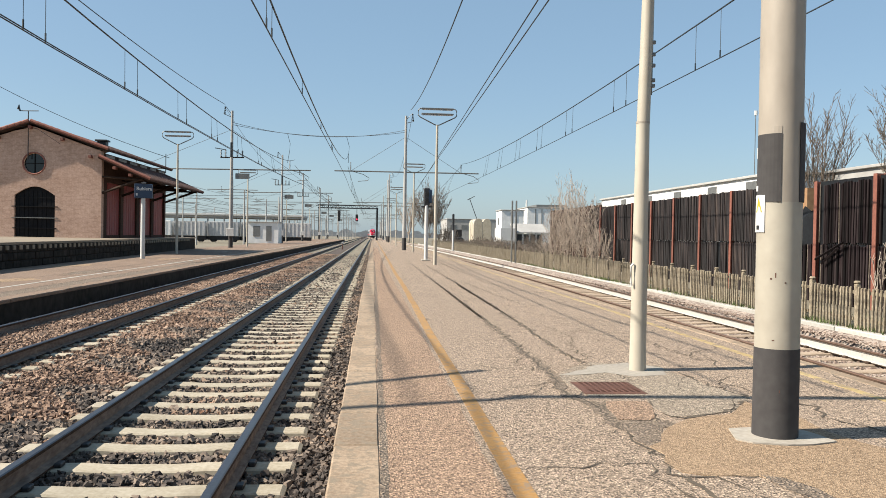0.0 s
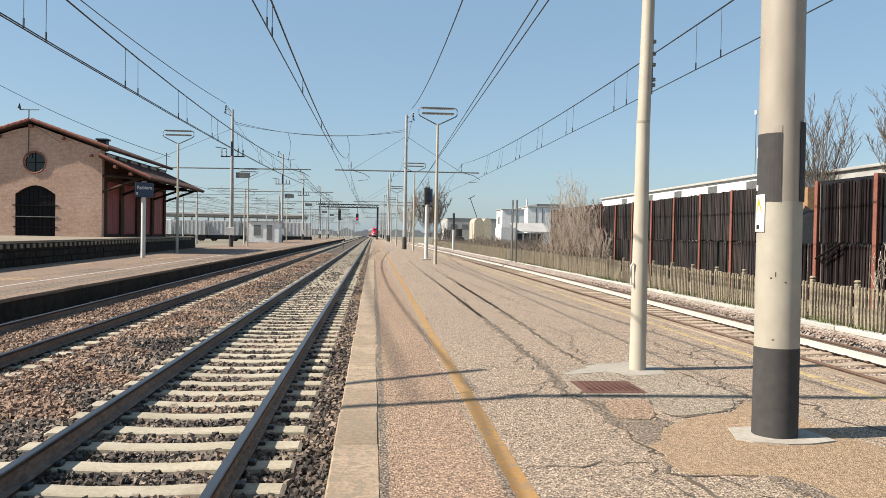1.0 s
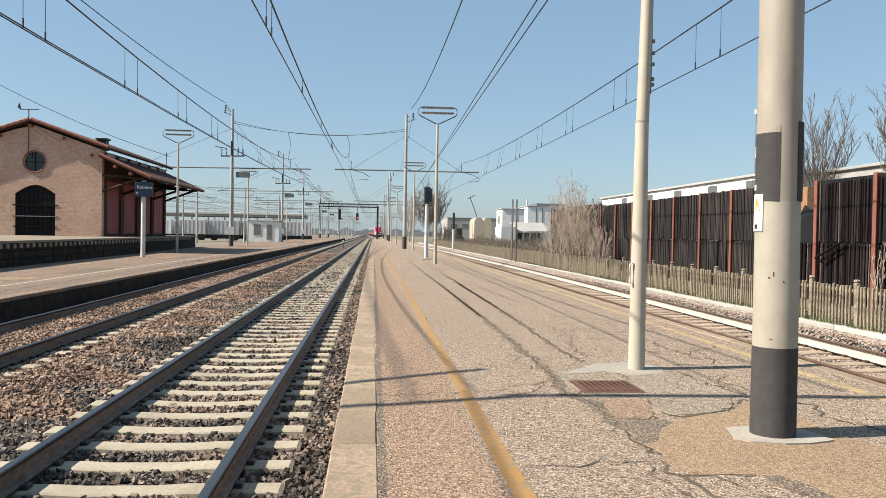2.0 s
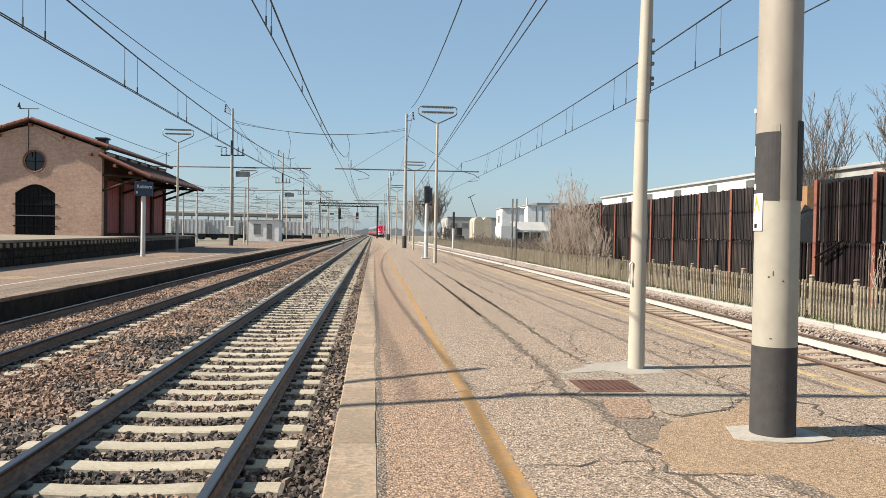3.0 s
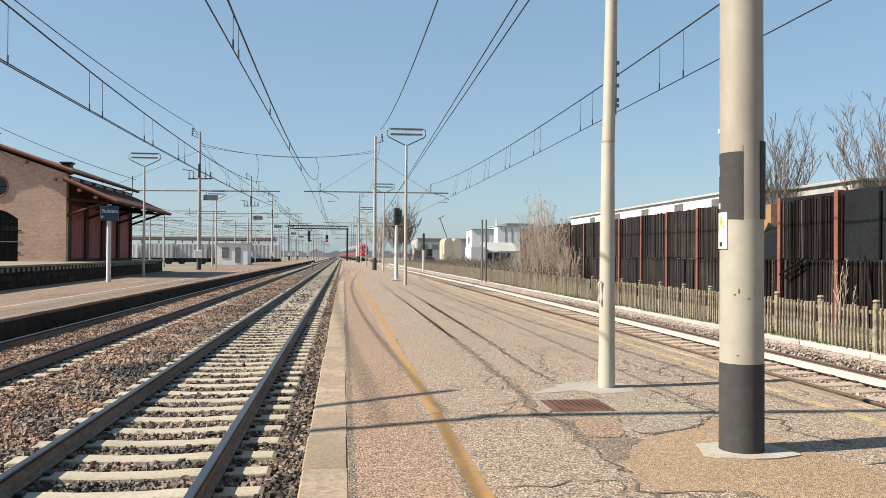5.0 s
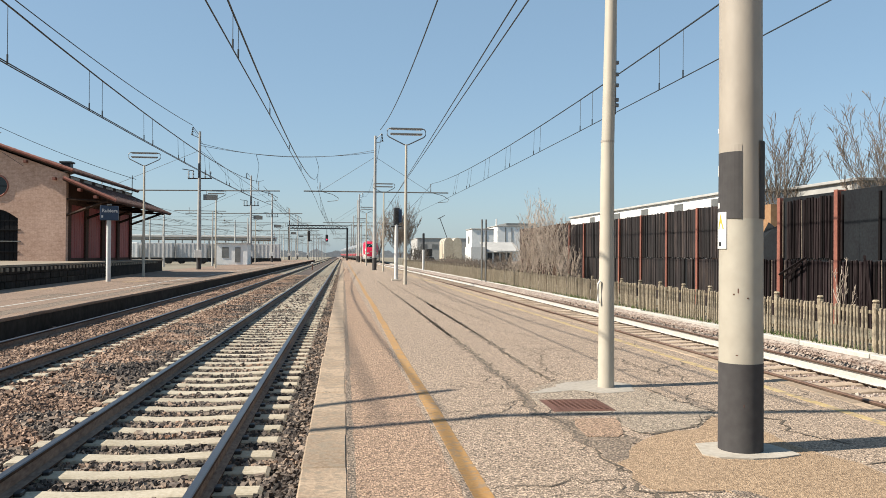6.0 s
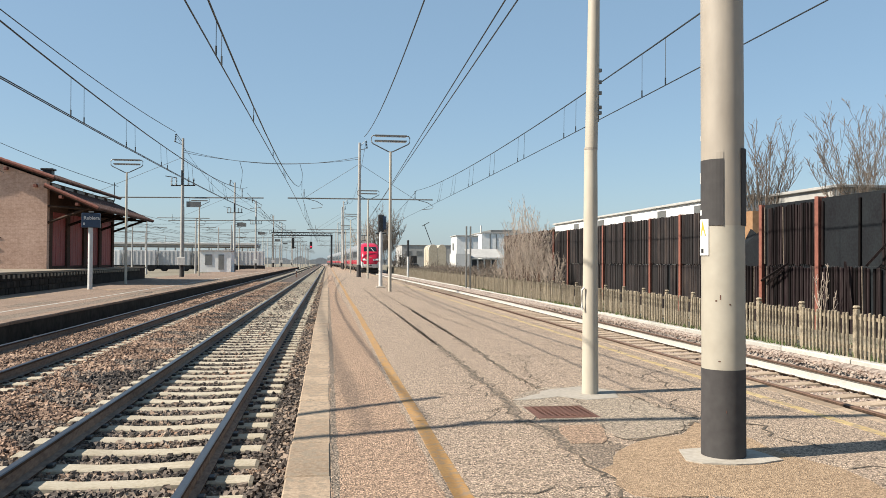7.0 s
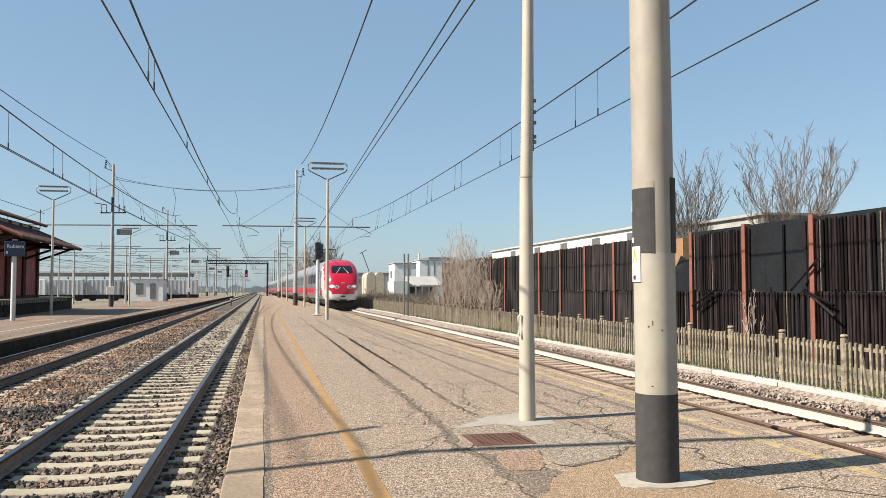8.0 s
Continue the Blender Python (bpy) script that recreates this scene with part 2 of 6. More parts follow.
M = dict(
    asphalt=material("asphalt", (0.235, 0.164, 0.111), (0.391, 0.285, 0.199), 0.92, grain=42, blotch=0.4, bump=0.9, depth=0.012, extra=speckle(78, (0.029, 0.021, 0.013), (0.779, 0.598, 0.445), 0.74), chips=(62, 0.006, 0.55)),
    asphalt_red=material("asphalt_red", (0.246, 0.154, 0.095), (0.397, 0.259, 0.165), 0.92, grain=42, blotch=0.5, bump=0.9, depth=0.012, extra=speckle(78, (0.051, 0.028, 0.018), (0.768, 0.530, 0.361), 0.68), chips=(66, 0.006, 0.55)),
    patch_tan=material("patch_tan", (0.240, 0.153, 0.086), (0.362, 0.241, 0.141), 0.92, grain=45, blotch=0.9, bump=0.7, extra=speckle(70, (0.091, 0.059, 0.034), (0.615, 0.451, 0.294), 0.5), chips=(85, 0.004, 0.68)),
    patch_grey=material("patch_grey", (0.153, 0.111, 0.078), (0.286, 0.214, 0.152), 0.92, grain=40, blotch=2, bump=0.8, extra=speckle(58, (0.034, 0.024, 0.018), (0.556, 0.435, 0.324), 0.5), chips=(48, 0.010, 0.5)),
    concrete=material("concrete", (0.240, 0.214, 0.177), (0.345, 0.313, 0.266), 0.88, grain=22, blotch=1.3, bump=0.3),
    concrete_edge=material("concrete_edge", (0.184, 0.130, 0.084), (0.345, 0.260, 0.181), 0.9, grain=32, blotch=1.4, bump=0.8, depth=0.012, extra=worn(11, (0.191, 0.151, 0.107), 0.54)),
    sleeper=material("sleeper", (0.261, 0.224, 0.162), (0.376, 0.334, 0.261), 0.85, grain=30, blotch=3, bump=0.25, spread=0.1),
    sleeper_red=material("sleeper_rusty", (0.257, 0.190, 0.134), (0.381, 0.302, 0.225), 0.88, grain=30, blotch=3, bump=0.3, spread=0.15),
    rail=material("rail_steel", (0.03, 0.02, 0.015), (0.085, 0.055, 0.038), 0.8, 0.0, grain=25, blotch=2, bump=0.2),
    rail_web=material("rail_web", (0.104, 0.074, 0.055), (0.243, 0.189, 0.149), 0.9, 0.0, grain=30, blotch=1.6, bump=0.3, stretch=(1, 0.35, 1)),
    rail_top=material("rail_head", (0.077, 0.073, 0.079), (0.117, 0.115, 0.125), 0.35, 0.85, grain=40, blotch=1, bump=0.05),
    rail_rust=material("rail_head_rusty", (0.104, 0.058, 0.037), (0.167, 0.099, 0.068), 0.6, 0.3, grain=40, blotch=1, bump=0.1),
    rail_white=material("rail_white_paint", (0.364, 0.348, 0.313), (0.435, 0.424, 0.394), 0.6, grain=20, blotch=1.5, bump=0.1),
    # Near-black, so that the shade between the loose stones is in the colour.
    ballast_bed=material("ballast_bed", (0.023, 0.018, 0.014), (0.080, 0.061, 0.050), 0.95, grain=14, blotch=0.8, bump=1.0, depth=0.05, extra=speckle(17, (0.012, 0.009, 0.008), (0.108, 0.080, 0.063), 0.7)),
    ballast_pale=material("ballast_pale", (0.115, 0.089, 0.073), (0.261, 0.220, 0.183), 0.95, grain=14, blotch=0.8, bump=1.0, depth=0.05, extra=speckle(17, (0.063, 0.041, 0.032), (0.345, 0.287, 0.246), 0.7)),
    yellow=material("yellow_paint", (0.272, 0.141, 0.039), (0.345, 0.198, 0.068), 0.85, grain=40, blotch=2, bump=0.5, extra=worn(14, (0.209, 0.146, 0.091), 0.53)),
    yellow_pale=material("pale_yellow_paint", (0.302, 0.214, 0.084), (0.386, 0.298, 0.151), 0.85, grain=40, blotch=2, bump=0.4, extra=worn(6, (0.209, 0.162, 0.110), 0.53)),
    ground=material("ground", (0.115, 0.099, 0.068), (0.198, 0.172, 0.125), 0.95, grain=4, blotch=0.06, bump=0.4, depth=0.05),
    pole_paint=material("pole_paint", (0.243, 0.211, 0.172), (0.302, 0.266, 0.219), 0.6, spread=0.015, grain=8, blotch=1.6, bump=0.06, stretch=(1, 1, 0.4)),
    pole_cream=material("cream_paint", (0.351, 0.313, 0.251), (0.414, 0.377, 0.308), 0.55, spread=0.015, grain=8, blotch=1.6, bump=0.06, stretch=(1, 1, 0.4)),
    band=material("dark_band_paint", (0.032, 0.029, 0.029), (0.047, 0.044, 0.043), 0.85, grain=14, blotch=2, bump=0.08),
    white=material("white_paint", (0.471, 0.464, 0.445), (0.552, 0.546, 0.526), 0.6, spread=0.015, grain=6, blotch=0.6, bump=0.05),
    white_wall=material("white_wall_paint", (0.66, 0.655, 0.63), (0.78, 0.775, 0.75), 0.7, spread=0.015, grain=2.5, blotch=0.35, bump=0.04),
    grey_metal=material("galvanised_steel", (0.136, 0.136, 0.131), (0.209, 0.209, 0.198), 0.5, 0.5, grain=12, blotch=1.5, bump=0.05),
    wire=material("copper_wire", (0.018, 0.023, 0.026), (0.032, 0.037, 0.039), 0.5, 0.4, grain=20, blotch=1, bump=0),
    dark_metal=material("dark_metal", (0.015, 0.017, 0.019), (0.032, 0.032, 0.034), 0.5, 0.2, grain=20, blotch=1, bump=0.05),
    slat=material("dark_slat", (0.006, 0.003, 0.004), (0.021, 0.016, 0.016), 0.85, grain=18, blotch=2.5, bump=0.5, spread=0.85, stretch=(1, 1, 0.12)),
    slat_back=material("dark_sheet", (0.008, 0.008, 0.010), (0.014, 0.017, 0.019), 0.7, grain=18, blotch=1.5, bump=0.1),
    red_post=material("red_oxide_paint", (0.136, 0.044, 0.029), (0.209, 0.078, 0.052), 0.7, grain=16, blotch=1.5, bump=0.2),
    fence=material("fence_concrete", (0.129, 0.102, 0.067), (0.284, 0.239, 0.172), 0.9, grain=24, blotch=3, bump=0.4, spread=0.18),
    kerb=material("white_kerb", (0.302, 0.287, 0.253), (0.400, 0.390, 0.356), 0.85, grain=14, blotch=1, bump=0.3),
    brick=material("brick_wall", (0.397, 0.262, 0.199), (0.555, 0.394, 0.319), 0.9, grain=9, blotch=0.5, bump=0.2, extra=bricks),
    # Near-black: soot and the shade on the track-facing walls share this colour.
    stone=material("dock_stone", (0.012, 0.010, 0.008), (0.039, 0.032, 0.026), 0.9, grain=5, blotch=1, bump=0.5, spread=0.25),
    roof_tile=material("roof_tile", (0.177, 0.061, 0.044), (0.297, 0.122, 0.088), 0.85, grain=9, blotch=1.5, bump=0.4),
    wood_dark=material("dark_timber", (0.026, 0.015, 0.012), (0.058, 0.037, 0.026), 0.8, grain=9, blotch=1.5, bump=0.3),
    # Tile red darkened to stand for roof slopes turned away from the sun.
    roof_dark=material("shaded_tile", (0.052, 0.026, 0.021), (0.099, 0.050, 0.039), 0.9, grain=9, blotch=1.5, bump=0.4),
    # Gable brick darkened: the shade on the track-side wall is in this colour.
    brick_dark=material("shaded_brick", (0.047, 0.026, 0.020), (0.084, 0.050, 0.037), 0.9, grain=9, blotch=0.7, bump=0.3),
    deck=material("dock_deck", (0.177, 0.141, 0.099), (0.261, 0.214, 0.157), 0.9, grain=9, blotch=0.7, bump=0.3),
    pole_pale=material("pale_pole_paint", (0.288, 0.261, 0.211), (0.342, 0.315, 0.257), 0.65, spread=0.015, grain=8, blotch=1.6, bump=0.06),
    asphalt_far=material("old_asphalt", (0.192, 0.126, 0.084), (0.282, 0.191, 0.133), 0.92, grain=30, blotch=0.4, bump=0.6, extra=speckle(60, (0.064, 0.042, 0.030), (0.446, 0.328, 0.242), 0.35), chips=(60, 0.005, 0.7)),
    door_red=material("red_door_paint", (0.188, 0.022, 0.019), (0.265, 0.039, 0.032), 0.6, grain=9, blotch=1.2, bump=0.2),
    black_door=material("dark_door_paint", (0.005, 0.005, 0.007), (0.013, 0.013, 0.014), 0.6, grain=9, blotch=1.2, bump=0.2),
    sign_blue=material("sign_blue", (0.013, 0.032, 0.068), (0.021, 0.044, 0.089), 0.4, grain=9, blotch=1.2, bump=0),
    rust_hatch=material("rusty_cover", (0.073, 0.032, 0.021), (0.125, 0.058, 0.039), 0.75, 0.2, grain=30, blotch=4, bump=0.3),
    train_red=material("train_red", (0.378, 0.007, 0.029), (0.414, 0.011, 0.036), 0.25, spread=0.015, grain=3, blotch=0.5, bump=0),
    train_white=material("train_white", (0.427, 0.427, 0.422), (0.475, 0.475, 0.469), 0.3, spread=0.015, grain=3, blotch=0.5, bump=0),
    train_grey=material("train_grey", (0.110, 0.114, 0.117), (0.136, 0.140, 0.146), 0.35, 0.2, spread=0.015, grain=3, blotch=0.5, bump=0),
    train_roof=material("train_roof", (0.173, 0.180, 0.187), (0.216, 0.223, 0.230), 0.45, 0.1, spread=0.015, grain=3, blotch=0.5, bump=0),
    black=material("black_rubber", (0.006, 0.006, 0.007), (0.015, 0.015, 0.015), 0.7, grain=10, blotch=1, bump=0.1),
    dark_glass=material("dark_glass", (0.005, 0.006, 0.007), (0.008, 0.009, 0.011), 0.08, grain=3, blotch=1, bump=0),
    bark=material("bark", (0.084, 0.063, 0.047), (0.188, 0.151, 0.120), 0.9, grain=20, blotch=2, bump=0.3),
    bark_pale=material("pale_twigs", (0.239, 0.194, 0.151), (0.439, 0.367, 0.308), 0.9, grain=20, blotch=2, bump=0.2),
    grass=material("grass", (0.026, 0.047, 0.011), (0.078, 0.099, 0.026), 0.9, grain=20, blotch=2, bump=0.2, spread=0.2),
    far_grey=material("far_concrete", (0.264, 0.257, 0.244), (0.352, 0.344, 0.326), 0.85, grain=2, blotch=0.2, bump=0),
    wagon_grey=material("container_grey", (0.396, 0.400, 0.400), (0.543, 0.533, 0.523), 0.6, grain=3, blotch=0.3, bump=0),
    beige=material("beige_render", (0.408, 0.350, 0.261), (0.522, 0.456, 0.350), 0.85, grain=4, blotch=0.5, bump=0.05),
    rust_sheet=material("rust_sheet", (0.209, 0.104, 0.047), (0.302, 0.177, 0.089), 0.85, grain=9, blotch=1.5, bump=0.1),
)
for dull in ("slat", "slat_back", "stone", "wood_dark", "brick_dark", "rail", "black_door"):     # dry, dusty surfaces with hardly any gloss
    M[dull].node_tree.nodes["Principled BSDF"].inputs['Specular IOR Level'].default_value = 0.12
lamp_glow = bpy.data.materials.new("lamp_lens")
lamp_glow.use_nodes = True
lamp_glow.node_tree.nodes["Principled BSDF"].inputs['Base Color'].default_value = (0.9, 0.9, 0.85, 1)
lamp_glow.node_tree.nodes["Principled BSDF"].inputs['Emission Color'].default_value = (1, 0.97, 0.9, 1)
lamp_glow.node_tree.nodes["Principled BSDF"].inputs['Emission Strength'].default_value = 0.15
lamp_glow.node_tree.nodes["Principled BSDF"].inputs['Roughness'].default_value = 0.2
red_glow = bpy.data.materials.new("red_lamp_lens")
red_glow.use_nodes = True
red_glow.node_tree.nodes["Principled BSDF"].inputs['Base Color'].default_value = (0.8, 0.02, 0.05, 1)
red_glow.node_tree.nodes["Principled BSDF"].inputs['Emission Color'].default_value = (1, 0.03, 0.08, 1)
red_glow.node_tree.nodes["Principled BSDF"].inputs['Emission Strength'].default_value = 0.8


# ---- building helpers ----
def part(name, bm, mat, parent=None, label="", smooth=False):
    me = bpy.data.meshes.new(name)
    if len(bm.faces) < 6000:
        bmesh.ops.recalc_face_normals(bm, faces=bm.faces[:])
    bm.normal_update()
    bm.to_mesh(me)
    bm.free()
    for m in (mat if isinstance(mat, (list, tuple)) else (mat,)):
        me.materials.append(m)
    if smooth:
        for p in me.polygons:
            p.use_smooth = len(p.vertices) <= 4
    ob = new(name, me)
    ob.parent = parent
    if label:
        tagged(ob, label)
    return ob


def thing(name, label, category, at=(0, 0, 0), turn=0.0, group="", kind=""):
    ob = new(name)
    ob.empty_display_size = 0.2
    ob.matrix_basis = pose(*at, 0, 0, turn)
    return tagged(ob, label, category, group, kind)


def share(name, source, parent, m):
    """Another piece on the same mesh."""
    ob = new(name, source.data)
    ob.parent = parent
    ob.matrix_basis = m
    return ob


def box(bm, x0, x1, y0, y1, z0, z1, bevel=0.0, mi=0):
    vs = [bm.verts.new((x, y, z)) for z in (z0, z1) for x, y in ((x0, y0), (x1, y0), (x1, y1), (x0, y1))]
    fs = [bm.faces.new([vs[i] for i in f]) for f in ((3, 2, 1, 0), (4, 5, 6, 7), (0, 1, 5, 4), (1, 2, 6, 5), (2, 3, 7, 6), (3, 0, 4, 7))]
    for f in fs:
        f.material_index = mi
    if bevel:
        bmesh.ops.bevel(bm, geom=list({e for f in fs for e in f.edges}), offset=bevel, segments=1, affect='EDGES')
    return bm


def tube(bm, points, radius, sides=8, caps=True, radii=None):
    """A round bar along a line of points."""
    pts = [Vector(p) for p in points]
    rings = []
    for i, p in enumerate(pts):
        d = (pts[min(i + 1, len(pts) - 1)] - pts[max(i - 1, 0)]).normalized()
        side = d.cross(Vector((0, 0, 1)))
        side = Vector((1, 0, 0)) if side.length < 1e-3 else side.normalized()
        up = d.cross(side)
        r = radii[i] if radii else radius
        rings.append([bm.verts.new(p + side * (r * math.cos(a)) + up * (r * math.sin(a))) for a in (2 * math.pi * k / sides for k in range(sides))])
    for a, b in zip(rings, rings[1:]):
        for k in range(sides):
            bm.faces.new((a[k], a[(k + 1) % sides], b[(k + 1) % sides], b[k]))
    if caps:                                     # the end discs have corners of their own, so that the sides shade round
        bm.faces.new([bm.verts.new(v.co) for v in rings[0][::-1]])
        bm.faces.new([bm.verts.new(v.co) for v in rings[-1]])
    return bm


def profile_y(bm, outline, y0, y1, step=None, shift=None, mi=None, lift=None):
    """An outline in x and z drawn along y; shift(y) moves it sideways."""
    n = max(1, int((y1 - y0) / step)) if step else 1
    rings = []
    for i in range(n + 1):
        y = y0 + (y1 - y0) * i / n
        dx, dz = shift(y) if shift else 0.0, lift(y) if lift else 0.0
        rings.append([bm.verts.new((x + dx, y, z + dz)) for x, z in outline])
    k = len(outline)
    for a, b in zip(rings, rings[1:]):
        for j in range(k):
            f = bm.faces.new((a[j], b[j], b[(j + 1) % k], a[(j + 1) % k]))
            if mi:
                f.material_index = mi[j]
    bm.faces.new(rings[0])
    bm.faces.new(rings[-1][::-1])
    return bm


def slab(bm, outline, z0, z1):
    """An outline in x and y, given a thickness."""
    lo, hi = [bm.verts.new((x, y, z0)) for x, y in outline], [bm.verts.new((x, y, z1)) for x, y in outline]
    bm.faces.new(lo[::-1])
    bm.faces.new(hi)
    k = len(outline)
    for j in range(k):
        bm.faces.new((lo[j], lo[(j + 1) % k], hi[(j + 1) % k], hi[j]))
    bmesh.ops.recalc_face_normals(bm, faces=bm.faces[:])
    return bm


def B():
    return bmesh.new()


RAIL, BED, SOIL = -0.27, -0.50, -0.66        # heights below the platform: rail head, ballast, ground
TRACK_1, TRACK_2, TRACK_3 = -1.80, -5.68, 7.09


def ramp(y, start, ease=30.0):
    """0 before start, then a slope of 1, eased in."""
    d = y - start + ease / 2
    return 0.0 if d <= 0 else d * d / (2 * ease) if d < ease else d - ease / 2


def bend(y):
    """The loop track drifts towards the main line past the platform and joins it far off."""
    return -0.034 * ramp(y, 36.0) + 0.0205 * ramp(y, 67.0, 20.0) - 0.0095 * ramp(y, 205.0) + 0.023 * ramp(y, 465.0, 80.0)


def rise(y):
    """The loop track climbs a little along the platform."""
    return min(0.22, 0.0045 * ramp(y, 20.0, 20.0))


# ---- ground, platforms, tracks ----
def ground_and_beds():
    bm = B()
    box(bm, -900, 900, -300, 2500, SOIL - 0.5, SOIL)
    tagged(part("ground", bm, M["ground"]), "dry earth and gravel around the tracks", "ground", kind="structure")
    for a, b, mat, shift, label in ((-7.2, -0.26, "ballast_bed", None, "bed of grey and rusty crushed stone under two tracks"), (5.16, 8.34, "ballast_pale", bend, "bed of pale pinkish crushed stone under the loop track")):
        bm = B()
        outline = [(a, SOIL - 0.1), (a, BED), (b, BED), (b, SOIL - 0.1)]
        if shift:                                # the bed is heaped up against the kerb
            outline = [(a, SOIL - 0.1), (a, BED), (7.93, BED + 0.008), (8.12, -0.26), (b, -0.155), (b, SOIL - 0.1)]
        profile_y(bm, outline, -14, 690, 10, shift, None, rise if shift else None)
        tagged(part("ballast", bm, M[mat]), label, "ballast", kind="structure")


def platform(name, x0, x1, y0, y1, label, mat="asphalt"):
    bm = B()
    box(bm, x0, x1, y0, y1, SOIL, 0.0)
    return tagged(part(name, bm, M[mat]), label, "platform", kind="structure")


def rail_outline(x):
    h, f = 0.036, 0.075
    z = RAIL
    right = [(f, z - 0.172), (f, z - 0.158), (0.010, z - 0.140), (0.010, z - 0.045), (h, z - 0.034), (h, z - 0.008), (h - 0.008, z)]
    pts = [(x + a, b) for a, b in right] + [(x - a, b) for a, b in right[::-1]]
    return pts


def rails(centre, y0, y1, shift, head, side_mats, label):
    for k, s in enumerate((-1, 1)):
        bm = B()
        out = rail_outline(centre + s * 0.7535)
        mi = [0] * len(out)
        mi[6] = mi[5] = mi[7] = 1
        mats = [M["rail"], M[head], M["rail_web"]]
        for j in (1, 2, 10, 11):                 # web and foot are dusty and paler than the head
            mi[j] = 2
        if side_mats and s == 1:                 # the web that faces the platform is painted white
            mats.append(M["rail_white"])
            for j in (9, 10, 11):
                mi[j] = 3
        profile_y(bm, out, y0, y1, 6, shift, mi, rise if shift else None)
        tagged(part("rail", bm, mats), label, "rail", group="rails", kind="structure")


def sleeper_mesh():
    """A prestressed sleeper: high under the rails, waisted in the middle."""
    bm = B()
    xs = (-1.2, -1.17, -0.98, -0.5, -0.25, 0.25, 0.5, 0.98, 1.17, 1.2)
    top = (-0.02, 0.0, 0.0, 0.0, -0.014, -0.014, 0.0, 0.0, 0.0, -0.02)
    rings = []
    for x, t in zip(xs, top):
        rings.append([bm.verts.new((x, y, z)) for y, z in ((-0.14, -0.2), (-0.115, t - 0.012), (-0.10, t), (0.10, t), (0.115, t - 0.012), (0.14, -0.2))])
    for a, b in zip(rings, rings[1:]):
        for k in range(6):
            bm.faces.new((a[k], a[(k + 1) % 6], b[(k + 1) % 6], b[k]))
    bm.faces.new(rings[0][::-1])
    bm.faces.new(rings[-1])
    bmesh.ops.recalc_face_normals(bm, faces=bm.faces[:])
    return bm


def sleepers(centre, y0, y1, y_far, mat, shift, label, spacing=0.6):
    track = thing("track_sleepers", label, "sleepers", kind="structure")
    first = part("sleeper", sleeper_mesh(), M[mat], track)
    z = RAIL - 0.18
    rng = random.Random(int(centre * 10) + 77)
    y, k = y0, 0
    far = B()
    while y < y_far:
        m = pose(centre + (shift(y) if shift else 0) + rng.uniform(-0.012, 0.012), y + rng.uniform(-0.012, 0.012), z + (rise(y) if shift else 0) + rng.uniform(-0.006, 0.004), 0, 0, rng.uniform(-0.5, 0.5))
        if y < y1:
            if k == 0:
                first.matrix_basis = m
            else:
                share("sleeper", first, track, m)
            k += 1
        else:
            c = centre + (shift(y) if shift else 0)
            h = z + (rise(y) if shift else 0)
            box(far, c - 1.2, c + 1.2, y - 0.12, y + 0.12, h - 0.2, h - 0.004)
        y += spacing
    tagged(part("sleeper_far", far, M[mat], track), kind="stuff")
    # fastening clips on either side of each rail foot, near stretch only
    clip = B()
    y = y0
    while y < min(y1, 22):
        for s in (-1, 1):
            for d in (-0.105, 0.105):
                c = centre + s * 0.7535 + d
                box(clip, c - 0.03, c + 0.03, y - 0.05, y + 0.05, z - 0.003, z + 0.035, 0.008)
        y += spacing
    tagged(part("clip", clip, M["rail"] if shift else M["dark_metal"], track), kind="stuff")


